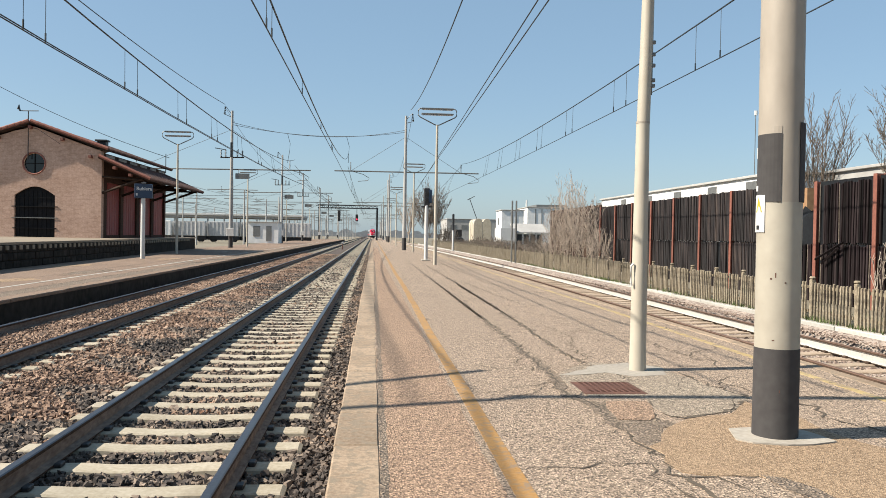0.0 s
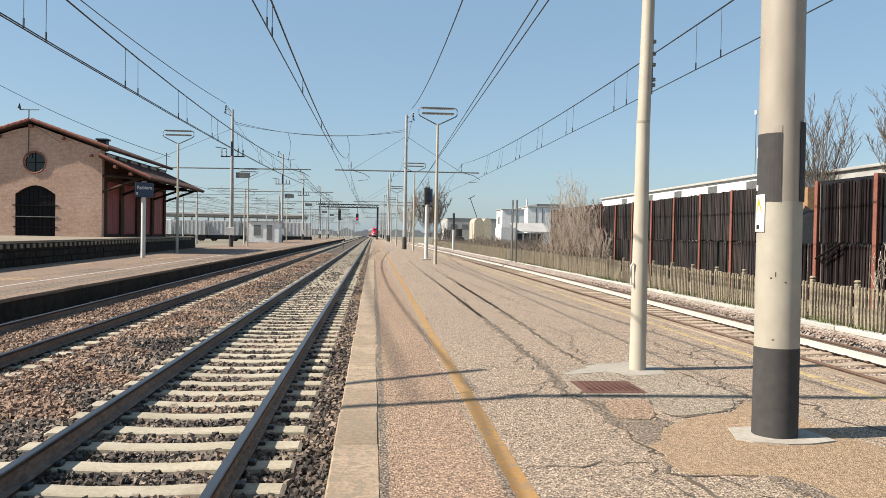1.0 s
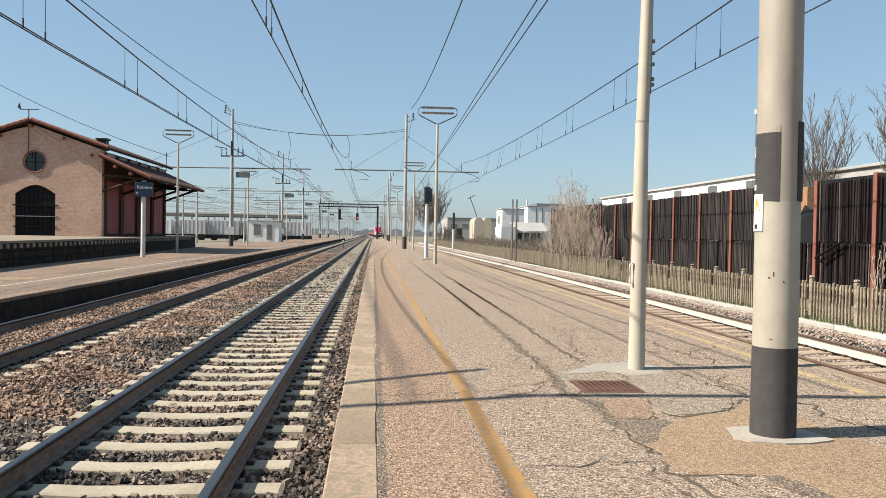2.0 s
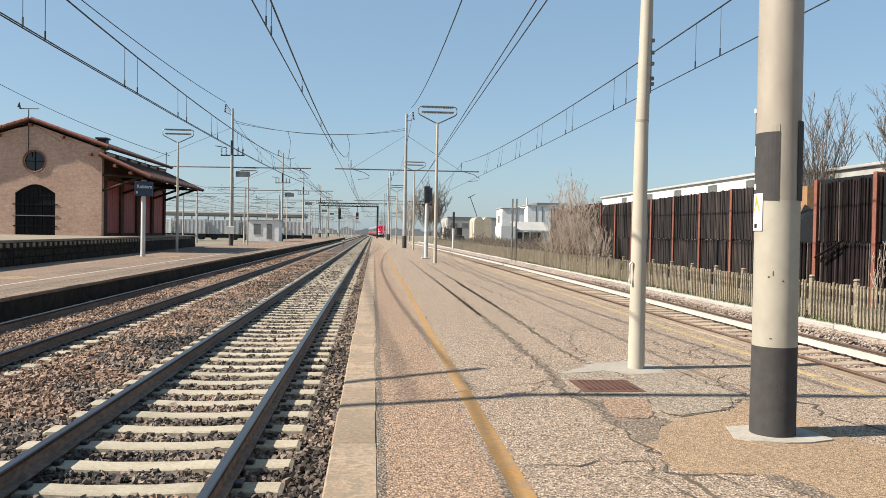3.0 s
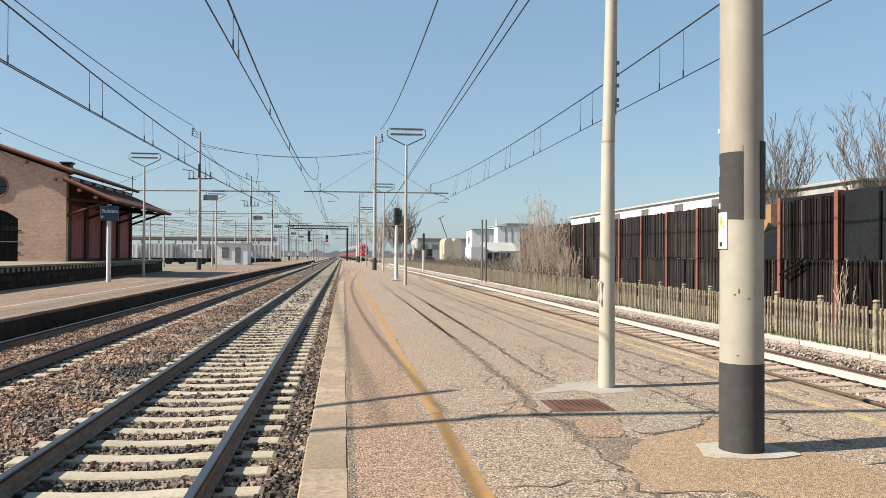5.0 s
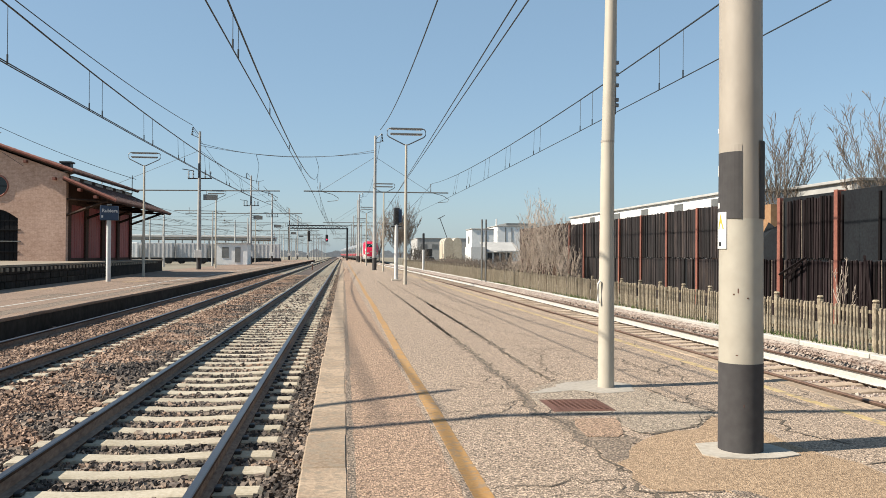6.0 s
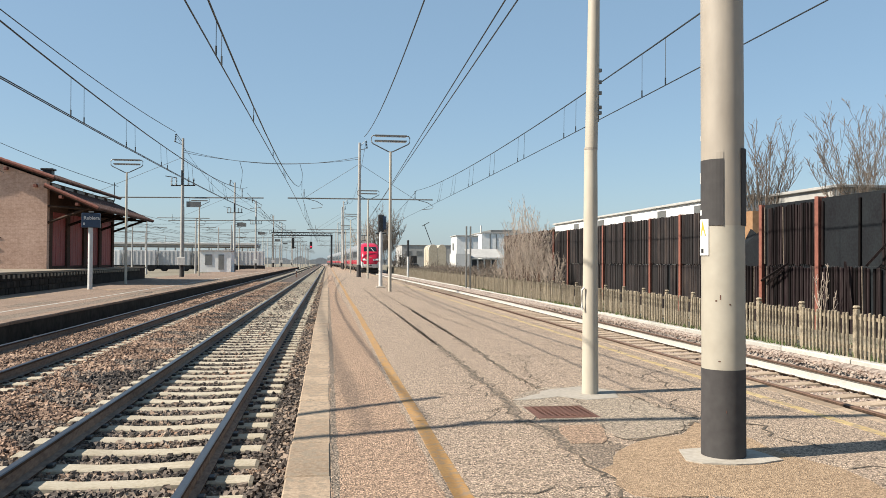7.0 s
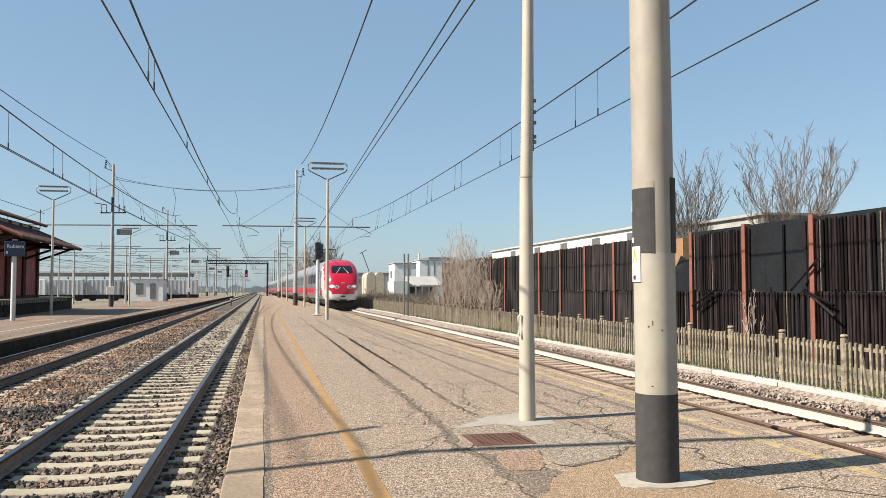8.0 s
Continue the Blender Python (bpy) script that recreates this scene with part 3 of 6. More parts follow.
def stones(name, x0, x1, y0, y1, per_m2, size, mat, label, keep=None, seed=1, z=BED):
    """Loose crushed stone: irregular little rocks over a bed."""
    rng = np.random.default_rng(seed)
    base = np.array([(-1, -1, -0.8), (1, -0.9, -0.9), (0.9, 1, -0.8), (-1, 0.9, -0.9), (-0.7, -0.8, 0.7), (0.8, -0.6, 0.8), (0.6, 0.8, 0.6), (-0.8, 0.7, 0.9)]) * 0.62
    faces = np.array([(4, 5, 6), (4, 6, 7), (0, 1, 5), (0, 5, 4), (1, 2, 6), (1, 6, 5), (2, 3, 7), (2, 7, 6), (3, 0, 4), (3, 4, 7)])
    n = int((x1 - x0) * (y1 - y0) * per_m2)
    px, py = rng.uniform(x0, x1, n), rng.uniform(y0, y1, n)
    if keep is not None:
        ok = keep(px, py)
        px, py = px[ok], py[ok]
        n = len(px)
    v = base[None] + rng.normal(0, 0.16, (n, 8, 3))
    s = size * rng.uniform(0.55, 1.25, (n, 1, 1)) * np.stack([rng.uniform(0.8, 1.3, n), rng.uniform(0.7, 1.1, n), rng.uniform(0.6, 1.0, n)], 1)[:, None]
    v = v * s
    a, b = rng.uniform(0, 6.28, n), rng.uniform(-0.9, 0.9, n)
    ca, sa, cb, sb = np.cos(a)[:, None], np.sin(a)[:, None], np.cos(b)[:, None], np.sin(b)[:, None]
    y1_, z1_ = v[..., 1] * cb - v[..., 2] * sb, v[..., 1] * sb + v[..., 2] * cb
    x2, y2 = v[..., 0] * ca - y1_ * sa, v[..., 0] * sa + y1_ * ca
    hump = z + rng.uniform(0.0, 0.035, n)
    verts = np.stack([x2 + px[:, None], y2 + py[:, None], z1_ + hump[:, None]], -1).reshape(-1, 3)
    idx = (faces[None] + (np.arange(n) * 8)[:, None, None]).reshape(-1, 3)
    me = bpy.data.meshes.new(name)
    me.vertices.add(len(verts))
    me.vertices.foreach_set("co", verts.ravel())
    me.loops.add(idx.size)
    me.loops.foreach_set("vertex_index", idx.ravel())
    me.polygons.add(len(idx))
    me.polygons.foreach_set("loop_start", np.arange(0, idx.size, 3))
    me.polygons.foreach_set("use_smooth", np.zeros(len(idx), dtype=bool))
    me.update(calc_edges=True)
    me.materials.append(mat)
    return tagged(new(name, me), label, "ballast stones", kind="stuff")


def stone_material(name, tones, rough=0.9):
    m = bpy.data.materials.new(name)
    m.use_nodes = True
    n, link = m.node_tree.nodes, m.node_tree.links.new
    geo, ramp, noi, tc = n.new("ShaderNodeNewGeometry"), n.new("ShaderNodeValToRGB"), n.new("ShaderNodeTexNoise"), n.new("ShaderNodeTexCoord")
    big = n.new("ShaderNodeTexNoise")
    big.inputs['Scale'].default_value, big.inputs['Detail'].default_value = 0.9, 3
    link(tc.outputs['Object'], big.inputs['Vector'])
    ma = n.new("ShaderNodeMath")
    ma.operation = 'MULTIPLY_ADD'
    ma.inputs[1].default_value = 0.62
    sub = n.new("ShaderNodeMath")
    sub.operation = 'MULTIPLY_ADD'
    sub.inputs[1].default_value, sub.inputs[2].default_value = 1.3, -0.46
    link(big.outputs[0], sub.inputs[0])
    link(geo.outputs['Random Per Island'], ma.inputs[0])
    link(sub.outputs[0], ma.inputs[2])
    ramp.color_ramp.elements[0].color, ramp.color_ramp.elements[1].color = (*tones[0], 1), (*tones[-1], 1)
    for i, t in enumerate(tones[1:-1], 1):
        ramp.color_ramp.elements.new(i / (len(tones) - 1)).color = (*t, 1)
    link(ma.outputs[0], ramp.inputs[0])
    noi.inputs['Scale'].default_value, noi.inputs['Detail'].default_value = 45, 3
    link(tc.outputs['Object'], noi.inputs['Vector'])
    mx = n.new("ShaderNodeMix")
    mx.data_type, mx.blend_type = 'RGBA', 'OVERLAY'
    mx.inputs['Factor'].default_value = 0.5
    link(ramp.outputs[0], mx.inputs['A'])
    link(noi.outputs[0], mx.inputs['B'])
    link(mx.outputs['Result'], n["Principled BSDF"].inputs['Base Color'])
    n["Principled BSDF"].inputs['Roughness'].default_value = rough
    return m


ground_and_beds()
island = platform("platform_1", -0.20, 5.17, -14, 205, "worn island platform of cracked coarse asphalt")
far_platform = platform("platform_2", -14.9, -7.26, -14, 212, "opposite platform of pale brown asphalt", "asphalt_far")
rails(TRACK_1, -14, 690, None, "rail_top", False, "steel rail with a bright worn head")
rails(TRACK_2, -14, 690, None, "rail_top", False, "steel rail with a bright worn head")
rails(TRACK_3, -14, 585, bend, "rail_rust", True, "rusty rail with its web painted white")
sleepers(TRACK_1, -13.75, 46, 330, "sleeper", None, "pale concrete sleepers in dark ballast")
sleepers(TRACK_2, -13.75, 34, 330, "sleeper", None, "pale concrete sleepers in rusty ballast")
sleepers(TRACK_3, -13.75, 40, 330, "sleeper_red", bend, "rust-stained concrete sleepers in pale ballast")


def between(c):
    """Stones lie lower where the sleepers are, so leave those free on top."""
    def go(x, y):
        on = (np.abs(x - c) < 1.22) & (np.abs(((y + 2.35) % 0.6) - 0.3) > 0.16)
        return ~on
    return go


grey_stone = stone_material("grey_stone", ((0.009, 0.008, 0.007), (0.039, 0.031, 0.027), (0.102, 0.080, 0.066), (0.235, 0.182, 0.140), (0.203, 0.109, 0.064)))
rusty_stone = stone_material("rusty_stone", ((0.016, 0.011, 0.008), (0.100, 0.060, 0.041), (0.203, 0.129, 0.089), (0.290, 0.197, 0.139), (0.358, 0.256, 0.190)))
pink_stone = stone_material("pink_stone", ((0.072, 0.050, 0.038), (0.216, 0.153, 0.122), (0.324, 0.261, 0.216), (0.378, 0.310, 0.261)))
def grey_side(x, y):
    """The darker stone lies round the near track, the rusty stone towards the far one."""
    return x > -3.6 + 0.35 * np.sin(y * 0.8) + 0.5 * np.sin(y * 3.1 + x * 2)


def both(f, g, flip=False):
    return lambda x, y: f(x, y) & (~g(x, y) if flip else g(x, y))


clear = between(TRACK_1)
GREY, RUST = "angular dark grey ballast stones", "angular rusty brown ballast stones"
for flip, mat, label in ((False, grey_stone, GREY), (True, rusty_stone, RUST)):
    stones("ballast_stones", -5.2, -0.27, 2.5, 11, 560, 0.040, mat, label, both(clear, grey_side, flip), 3 + flip)
    stones("ballast_stones", -7.2, -0.27, -8, 2.5, 260, 0.045, mat, label, both(clear, grey_side, flip), 33 + flip)
    stones("ballast_stones", -7.2, -0.27, 11, 28, 330, 0.045, mat, label, both(clear, grey_side, flip), 13 + flip)
    stones("ballast_stones", -7.2, -0.27, 28, 75, 85, 0.06, mat, label, both(clear, grey_side, flip), 23 + flip)
stones("ballast_stones", -6.36, -5.0, 5, 16, 520, 0.044, rusty_stone, RUST, None, 61, -0.452)
stones("ballast_stones", -6.36, -5.0, 16, 36, 300, 0.05, rusty_stone, RUST, None, 62, -0.45)
stones("ballast_stones", -6.36, -5.0, 36, 75, 120, 0.065, rusty_stone, RUST, None, 63, -0.45)
stones("ballast_stones", -7.2, -5.2, 5, 11, 420, 0.042, rusty_stone, RUST, None, 5)
stones("ballast_stones", 5.22, 8.0, 5, 34, 300, 0.034, pink_stone, "angular pale pink ballast stones", between(TRACK_3), 7, BED - 0.012)
stones("ballast_stones", 7.98, 8.34, 6, 60, 420, 0.030, pink_stone, "angular pale pink ballast stones", None, 8, -0.235)


# ---- island platform surface ----
def edge_strip(x0, x1, y0, y1, far, mat, label, seed):
    """Concrete edging slabs, each laid on its own, with open joints."""
    rng = random.Random(seed)
    strip = thing("platform_edging", label, "edging", kind="structure")
    y, cache = y0, {}
    while y < far:
        length = 2.0 if y > 40 else rng.choice((1.0, 1.0, 1.5))
        if length not in cache:
            bm = B()
            box(bm, x0, x1, 0, length - 0.006, -0.07 if x0 < -5 else -0.30, 0.006, 0.012)
            cache[length] = part("edging_slab", bm, M[mat], strip)
            cache[length].matrix_basis = pose(0, y, 0)
        else:
            share("edging_slab", cache[length], strip, pose(rng.uniform(-0.012, 0.008), y, rng.uniform(-0.006, 0.006), 0, 0, rng.uniform(-0.15, 0.15)))
        y += length
    return strip


def stripe(name, x, width, y0, y1, mat, label, wobble=0.0, seed=0):
    rng = random.Random(seed)
    bm = B()
    n = int((y1 - y0) / 1.5)
    left, right = [], []
    for i in range(n + 1):
        y = y0 + (y1 - y0) * i / n
        w = wobble * math.sin(y * 0.31 + seed) + rng.uniform(-0.006, 0.006)
        left.append((x + w - width / 2, y))
        right.append((x + w + width / 2 + rng.uniform(-0.006, 0.006), y))
    slab(bm, left + right[::-1], -0.01, 0.004)
    return tagged(part(name, bm, M[mat]), label, "line marking", kind="structure")


edge_strip(-0.243, 0.065, -14.0, 60, 204, "concrete_edge", "weathered concrete edging of the island platform", 3)
edge_strip(5.03, 5.20, -14.0, 60, 204, "concrete_edge", "weathered concrete edging along the loop track", 5)
edge_strip(-7.62, -7.235, -14.0, 60, 210, "asphalt_far", "concrete edging of the opposite platform", 7)
stripe("safety_line", 0.868, 0.122, -13.5, 190, "yellow", "worn orange-yellow safety line on asphalt", 0.01, 1)
stripe("safety_line", 4.72, 0.10, -13.5, 190, "yellow_pale", "faded yellow safety line on asphalt", 0.02, 2)
stripe("safety_line", -8.85, 0.09, -13.5, 200, "kerb", "faded whitish safety line on asphalt", 0.02, 3)


# ---- poles, lamps, signals, masts ----
def shaft(bm, r0, r1, z0, z1, sides=20, x=0.0, y=0.0):
    return tube(bm, [(x, y, z0), (x, y, z1)], r0, sides, True, [r0, r1])


def big_pole():
    p = thing("catenary_pole", "tapered beige steel mast with dark foot band on a white pad", "pole", (2.968, 5.715, 0), 0)
    part("pad", slab(B(), [(-0.35, -0.12), (-0.27, -0.22), (-0.05, -0.29), (0.14, -0.28), (0.36, -0.20), (0.33, 0.0), (0.30, 0.12), (0.1, 0.26), (-0.26, 0.2)], -0.02, 0.016), M["concrete"], p, "chipped white cement pad")
    part("foot_band", shaft(B(), 0.161, 0.159, 0.0, 0.66, 40), M["band"], p, "dark grey painted foot", True)
    part("lower_shaft", tube(B(), [(0, 0, 0.66), (-0.004, 0, 1.72)], 0.16, 40, True, [0.1575, 0.156]), M["pole_pale"], p, "slightly paler lower shaft", True)
    part("shaft", tube(B(), [(-0.004, 0, 1.72), (-0.008, 0, 2.2), (-0.022, 0, 5), (-0.03, 0, 9.5)], 0.16, 40, True, [0.156, 0.155, 0.150, 0.138]), M["pole_paint"], p, "beige painted shaft", True)
    def wrap(r, a0, a1, z0, z1, thick):
        bm = B()
        n = 10
        ring = []
        for i in range(n + 1):
            a = radians(a0 + (a1 - a0) * i / n)
            ring.append([bm.verts.new((rr * math.sin(a), -rr * math.cos(a), z)) for rr, z in ((r, z0), (r + thick, z0), (r + thick, z1), (r, z1))])
        for a, b in zip(ring, ring[1:]):
            for k in range(4):
                bm.faces.new((a[k], a[(k + 1) % 4], b[(k + 1) % 4], b[k]))
        bm.faces.new(ring[0])
        bm.faces.new(ring[-1][::-1])
        bmesh.ops.recalc_face_normals(bm, faces=bm.faces[:])
        return bm
    part("number_plate", wrap(0.155, -122, -27, 1.72, 2.21, 0.009), M["band"], p, "dark grey painted panel")
    part("number_plate_cap", wrap(0.155, -122, -27, 2.21, 2.26, 0.007), M["pole_paint"], p)
    part("number_plate_right", wrap(0.155, 25, 110, 1.72, 2.29, 0.006), M["band"], p, "dark grey painted panel")
    part("warning_plate", wrap(0.160, -118, -66, 1.50, 1.77, 0.007), M["white"], p, "white enamel warning plate")
    part("number_bar", wrap(0.1645, -112, -104, 2.04, 2.12, 0.002), M["white"], p)
    part("number_bar_low", wrap(0.1645, -112, -94, 1.80, 1.84, 0.002), M["white"], p)
    part("warning_bar", wrap(0.1675, -96, -84, 1.52, 1.55, 0.002), M["dark_metal"], p)
    # yellow triangle on the plate
    bm = B()
    tri = [(-100, 1.645), (-74, 1.645), (-88, 1.755)]
    pts = [(0.1675 * math.sin(radians(a)), -0.1675 * math.cos(radians(a)), z) for a, z in tri]
    lo = [bm.verts.new(Vector(q) * 1.0) for q in pts]
    hi = [bm.verts.new((q[0] * 1.012, q[1] * 1.012, q[2])) for q in pts]
    bm.faces.new(lo)
    bm.faces.new(hi[::-1])
    for k in range(3):
        bm.faces.new((lo[k], lo[(k + 1) % 3], hi[(k + 1) % 3], hi[k]))
    part("warning_triangle", bm, triangle_yellow, p, "yellow warning triangle")
    for a, z, w, h in ((-48, 1.16, 5, 0.012), (-36, 1.175, 3, 0.035), (-12, 1.135, 4, 0.01), (-40, 0.72, 6, 0.008), (-20, 0.35, 2, 0.02)):
        part("rust_mark", wrap(0.1576 if z > 0.66 else 0.1605, a, a + w, z, z + h, 0.0012), M["rust_hatch"], p)
    # cross beam over the tracks, out of view above, which throws its shadow on the platform
    bm = B()
    tube(bm, [(-9.73, 0.345, 7.2), (-5.29, 0.245, 7.2), (0.522, 0.195, 7.2)], 0.07, 8)
    tube(bm, [(0.05, 0, 7.2), (0.05, 0.2, 7.2)], 0.05, 8)
    part("cross_beam", bm, M["grey_metal"], p, "galvanised beam")
    part("registration_arm", tube(B(), [(-9.53, 0.335, 7.2), (-11.28, -0.215, 7.2)], 0.06, 6), M["grey_metal"], p)
    part("registration_arm", tube(B(), [(-9.02, 1.855, 6.5), (-10.52, 0.955, 6.5)], 0.06, 6), M["grey_metal"], p)
    return p


triangle_yellow = material("warning_yellow", (0.378, 0.281, 0.022), (0.421, 0.324, 0.032), 0.5, grain=8, blotch=1, bump=0)


def cream_pole():
    p = thing("lamp_post", "cream painted tubular steel lamp post on a concrete patch", "lamp post", (2.903, 8.63, 0))
    part("lower_tube", tube(B(), [(0, 0, 0), (0.002, 0, 2.70)], 0.093, 28, True, [0.091, 0.072]), M["pole_cream"], p, "cream painted steel tube", True)
    part("upper_tube", tube(B(), [(0.006, 0, 2.70), (0.03, 0, 4.0), (0.06, 0, 6.85)], 0.07, 28, True, [0.070, 0.066, 0.055]), M["pole_cream"], p, "cream painted steel tube", True)
    part("joint", shaft(B(), 0.075, 0.074, 2.69, 2.712, 24, 0.002), M["pole_paint"], p)
    part("conduit", tube(B(), [(-0.10, -0.05, 0.93), (-0.112, -0.05, 0.96), (-0.112, -0.05, 1.14), (-0.085, -0.05, 1.17)], 0.012, 8), M["white"], p, "white cable loop")
    bm = B()
    tube(bm, [(0.082, -0.02, 3.0), (0.088, -0.02, 5.0)], 0.008, 6)
    for z in (3.08, 3.14, 3.3, 3.42, 3.55):
        box(bm, 0.06, 0.118, -0.035, -0.005, z, z + 0.04, 0.005)
    part("cable_clips", bm, M["grey_metal"], p)
    lamp_head(p, 0.06, 6.85)
    return p


def lamp_head(p, x, z):
    """The flat six-sided frame with two tube lamps."""
    loop = [(-0.12, 0.0), (-0.85, 0.36), (-0.93, 0.45), (-0.93, 0.68), (-0.86, 0.76), (0.86, 0.76), (0.93, 0.68), (0.93, 0.45), (0.85, 0.36), (0.12, 0.0), (0, -0.03), (-0.12, 0.0)]
    part("lamp_frame", tube(B(), [(x + a, 0, z + b) for a, b in loop], 0.028, 8, False), M["grey_metal"], p, "grey tubular frame")
    for b, r, y in ((0.50, 0.045, 0.0), (0.755, 0.05, 0.0)):
        bm = B()
        box(bm, x - 0.78, x + 0.78, y - 0.10, y + 0.10, z + b - 0.02, z + b + 0.045, 0.012)
        part("tube_lamp", bm, M["grey_metal"], p)
        bm = B()
        box(bm, x - 0.74, x + 0.74, y - 0.075, y + 0.075, z + b - 0.05, z + b - 0.022, 0.008)
        part("lens", bm, M["white"], p, "white tube cover")


def platform_lamp(at, height, label, fine=True):
    p = thing("lamp_post", label, "lamp post", at, group="platform lamps")
    part("shaft", tube(B(), [(0, 0, 0), (0, 0, 2.4), (0, 0, height)], 0.08, 14, True, [0.085, 0.08, 0.055]), M["pole_cream"], p, "", True)
    lamp_head(p, 0, height)
    return p


def mast(at, height, r0, mat, label, base=True):
    p = thing("catenary_mast", label, "mast", at, group="catenary masts")
    part("shaft", tube(B(), [(0, 0, 0), (0, 0, height)], r0, 16, True, [r0, r0 * 0.55]), M[mat], p, "", True)
    if base:
        part("foot_band", shaft(B(), r0 + 0.012, r0 + 0.006, 0, 1.15, 16), M["band"], p, "dark painted foot", True)
    return p


def insulator(bm, a, b, r=0.07, n=7):
    a, b = Vector(a), Vector(b)
    for i in range(n):
        p, q = a.lerp(b, (i + 0.1) / n), a.lerp(b, (i + 0.75) / n)
        tube(bm, [p, q], r, 8, True, [r, r * 0.5])
    return bm


def mast_line(y, x_right, x_left, detail):
    """Two masts across the tracks with their beams, rope span, droppers and registration arms."""
    mr = mast((x_right, y, 0), 12.7, 0.20, "far_grey", "grey steel catenary mast with a dark foot on the island platform")
    ml = mast((x_left, y - 2, 0), 12.4, 0.19, "far_grey", "grey steel catenary mast on the opposite platform")
    bm = B()
    tube(bm, [(-6.65, 0, 7.36), (7.0, 0, 7.40)], 0.06, 8)
    part("cross_beam", bm, M["grey_metal"], mr, "galvanised beam")
    bm = B()
    tube(bm, [(-8.9, 0, 7.0), (7.1, 0, 7.17)], 0.055, 8)
    part("cross_beam", bm, M["grey_metal"], ml, "galvanised beam")
    for m, pts in ((mr, ((-5.15, 7.36), (5.3, 7.4))), (ml, ((5.2, 7.15), (-8.4, 7.0)))):
        for x, z in pts:
            part("stay", tube(B(), [(0, 0, 10.7), (x, 0, z)], 0.018, 5), M["grey_metal"], m)
            part("insulator", insulator(B(), (x, 0, z + 0.08), (x, 0, z + 0.85)), M["dark_metal"], m)
            if abs(x) < 7 or m is mr:
                part("registration_arm", tube(B(), [(x + 0.1, 0, z), (x + 1.2, 0, z - 0.28), (x + 1.75, 0, z - 0.62), (x + 1.65, 0, z - 0.85), (x + 0.7, 0, z - 0.95)], 0.03, 6), M["grey_metal"], m)
    part("top_bracket", tube(B(), [(0, 0, 12.3), (0.6, 0, 12.95), (0.75, 0, 12.2), (0, 0, 12.0)], 0.035, 6), M["grey_metal"], mr)
    part("insulator", insulator(B(), (0.62, 0, 12.9), (0.66, 0, 12.2), 0.09, 5), M["dark_metal"], mr)
    part("top_bracket", tube(B(), [(0, 0, 12.0), (-0.6, 0, 12.8), (-0.75, 0, 12.1), (0, 0, 11.8)], 0.035, 6), M["grey_metal"], ml)
    part("insulator", insulator(B(), (-0.62, 0, 12.75), (-0.66, 0, 12.0), 0.09, 5), M["dark_metal"], ml)
    # switch gear on the left mast
    bm = B()
    tube(bm, [(-1.0, 0, 8.15), (1.1, 0, 8.2)], 0.06, 6)
    for x in (-0.95, -0.55, 0.5, 0.95):
        insulator(bm, (x, 0, 8.2), (x, 0, 8.85), 0.10, 5)
    tube(bm, [(-0.5, 0, 8.85), (-1.5, 0, 9.0)], 0.04, 6)
    tube(bm, [(0, -0.25, 8.2), (0, -0.25, 9.5)], 0.10, 6)
    part("switch_gear", bm, M["dark_metal"], ml, "line switch with dark insulators")
    bm = B()
    box(bm, -0.33, 0.33, -0.40, -0.2, 1.05, 1.75, 0.02)
    part("control_box", bm, M["white"], ml, "pale steel control box")
    bm = B()
    box(bm, 0.35, 1.6, -0.05, 0.05, 6.25, 6.75, 0.01)
    part("section_board", bm, M["grey_metal"], ml)
    # rope span between the masts, with a little sag, and its droppers
    s = thing("span_rope", "slack steel rope spanning the tracks between two masts", "span rope", (0, y, 0))
    def sag(u, top, low):
        return (x_left + (x_right - x_left) * u, -2 * (1 - u), top - low * 4 * u * (1 - u))
    for top, low in ((11.35, 0.95), (11.15, 0.70)):
        part("rope", tube(B(), [sag(i / 16, top, low) for i in range(17)], 0.020, 5), M["grey_metal"], s)
    for u, x2, z2 in ((0.31, -8.0, 7.9), (0.65, -2.4, 8.1)):
        a = sag(u, 11.35, 0.95)
        part("dropper_cable", tube(B(), [a, (a[0] + 0.25, a[1], a[2] - 0.9), (a[0] + 0.2, a[1], a[2] - 1.6), (x2, a[1] * 0.5, z2)], 0.02, 5), M["dark_metal"], s)
    return mr, ml


def wire_line(name, label, x_con, x_mess, z_con, z_mess, sag_m, y0, y1, droppers=(), twin=0.0, sag_c=0.0, pull=1):
    """One span of overhead line: contact wire, sagging messenger, thin droppers in pairs. Each pair of values: near, far."""
    w = thing(name, label, "overhead line", group="overhead lines")
    def p(y, contact):
        u = (y - y0) / (y1 - y0)
        (xa, xb), (za, zb), s = (x_con, z_con, sag_c) if contact else (x_mess, z_mess, sag_m)
        return Vector((xa + (xb - xa) * u ** pull, y, za + (zb - za) * u - s * 4 * u * (1 - u)))
    for d in ((-twin, twin) if twin else (0.0,)):
        part("contact_wire", tube(B(), [p(y0 + (y1 - y0) * i / 8, True) + Vector((d, 0, 0)) for i in range(9)], 0.012, 5), M["wire"], w)
    part("messenger_wire", tube(B(), [p(y0 + (y1 - y0) * i / 20, False) for i in range(21)], 0.017, 5), M["wire"], w)
    for y in droppers:
        a, b = p(y, False), p(y, True)
        bm = B()
        tube(bm, [a, b], 0.006, 4)
        tube(bm, [b, b + Vector((0, 0, 0.16))], 0.016, 5)
        part("dropper", bm, M["wire"], w)
    return w


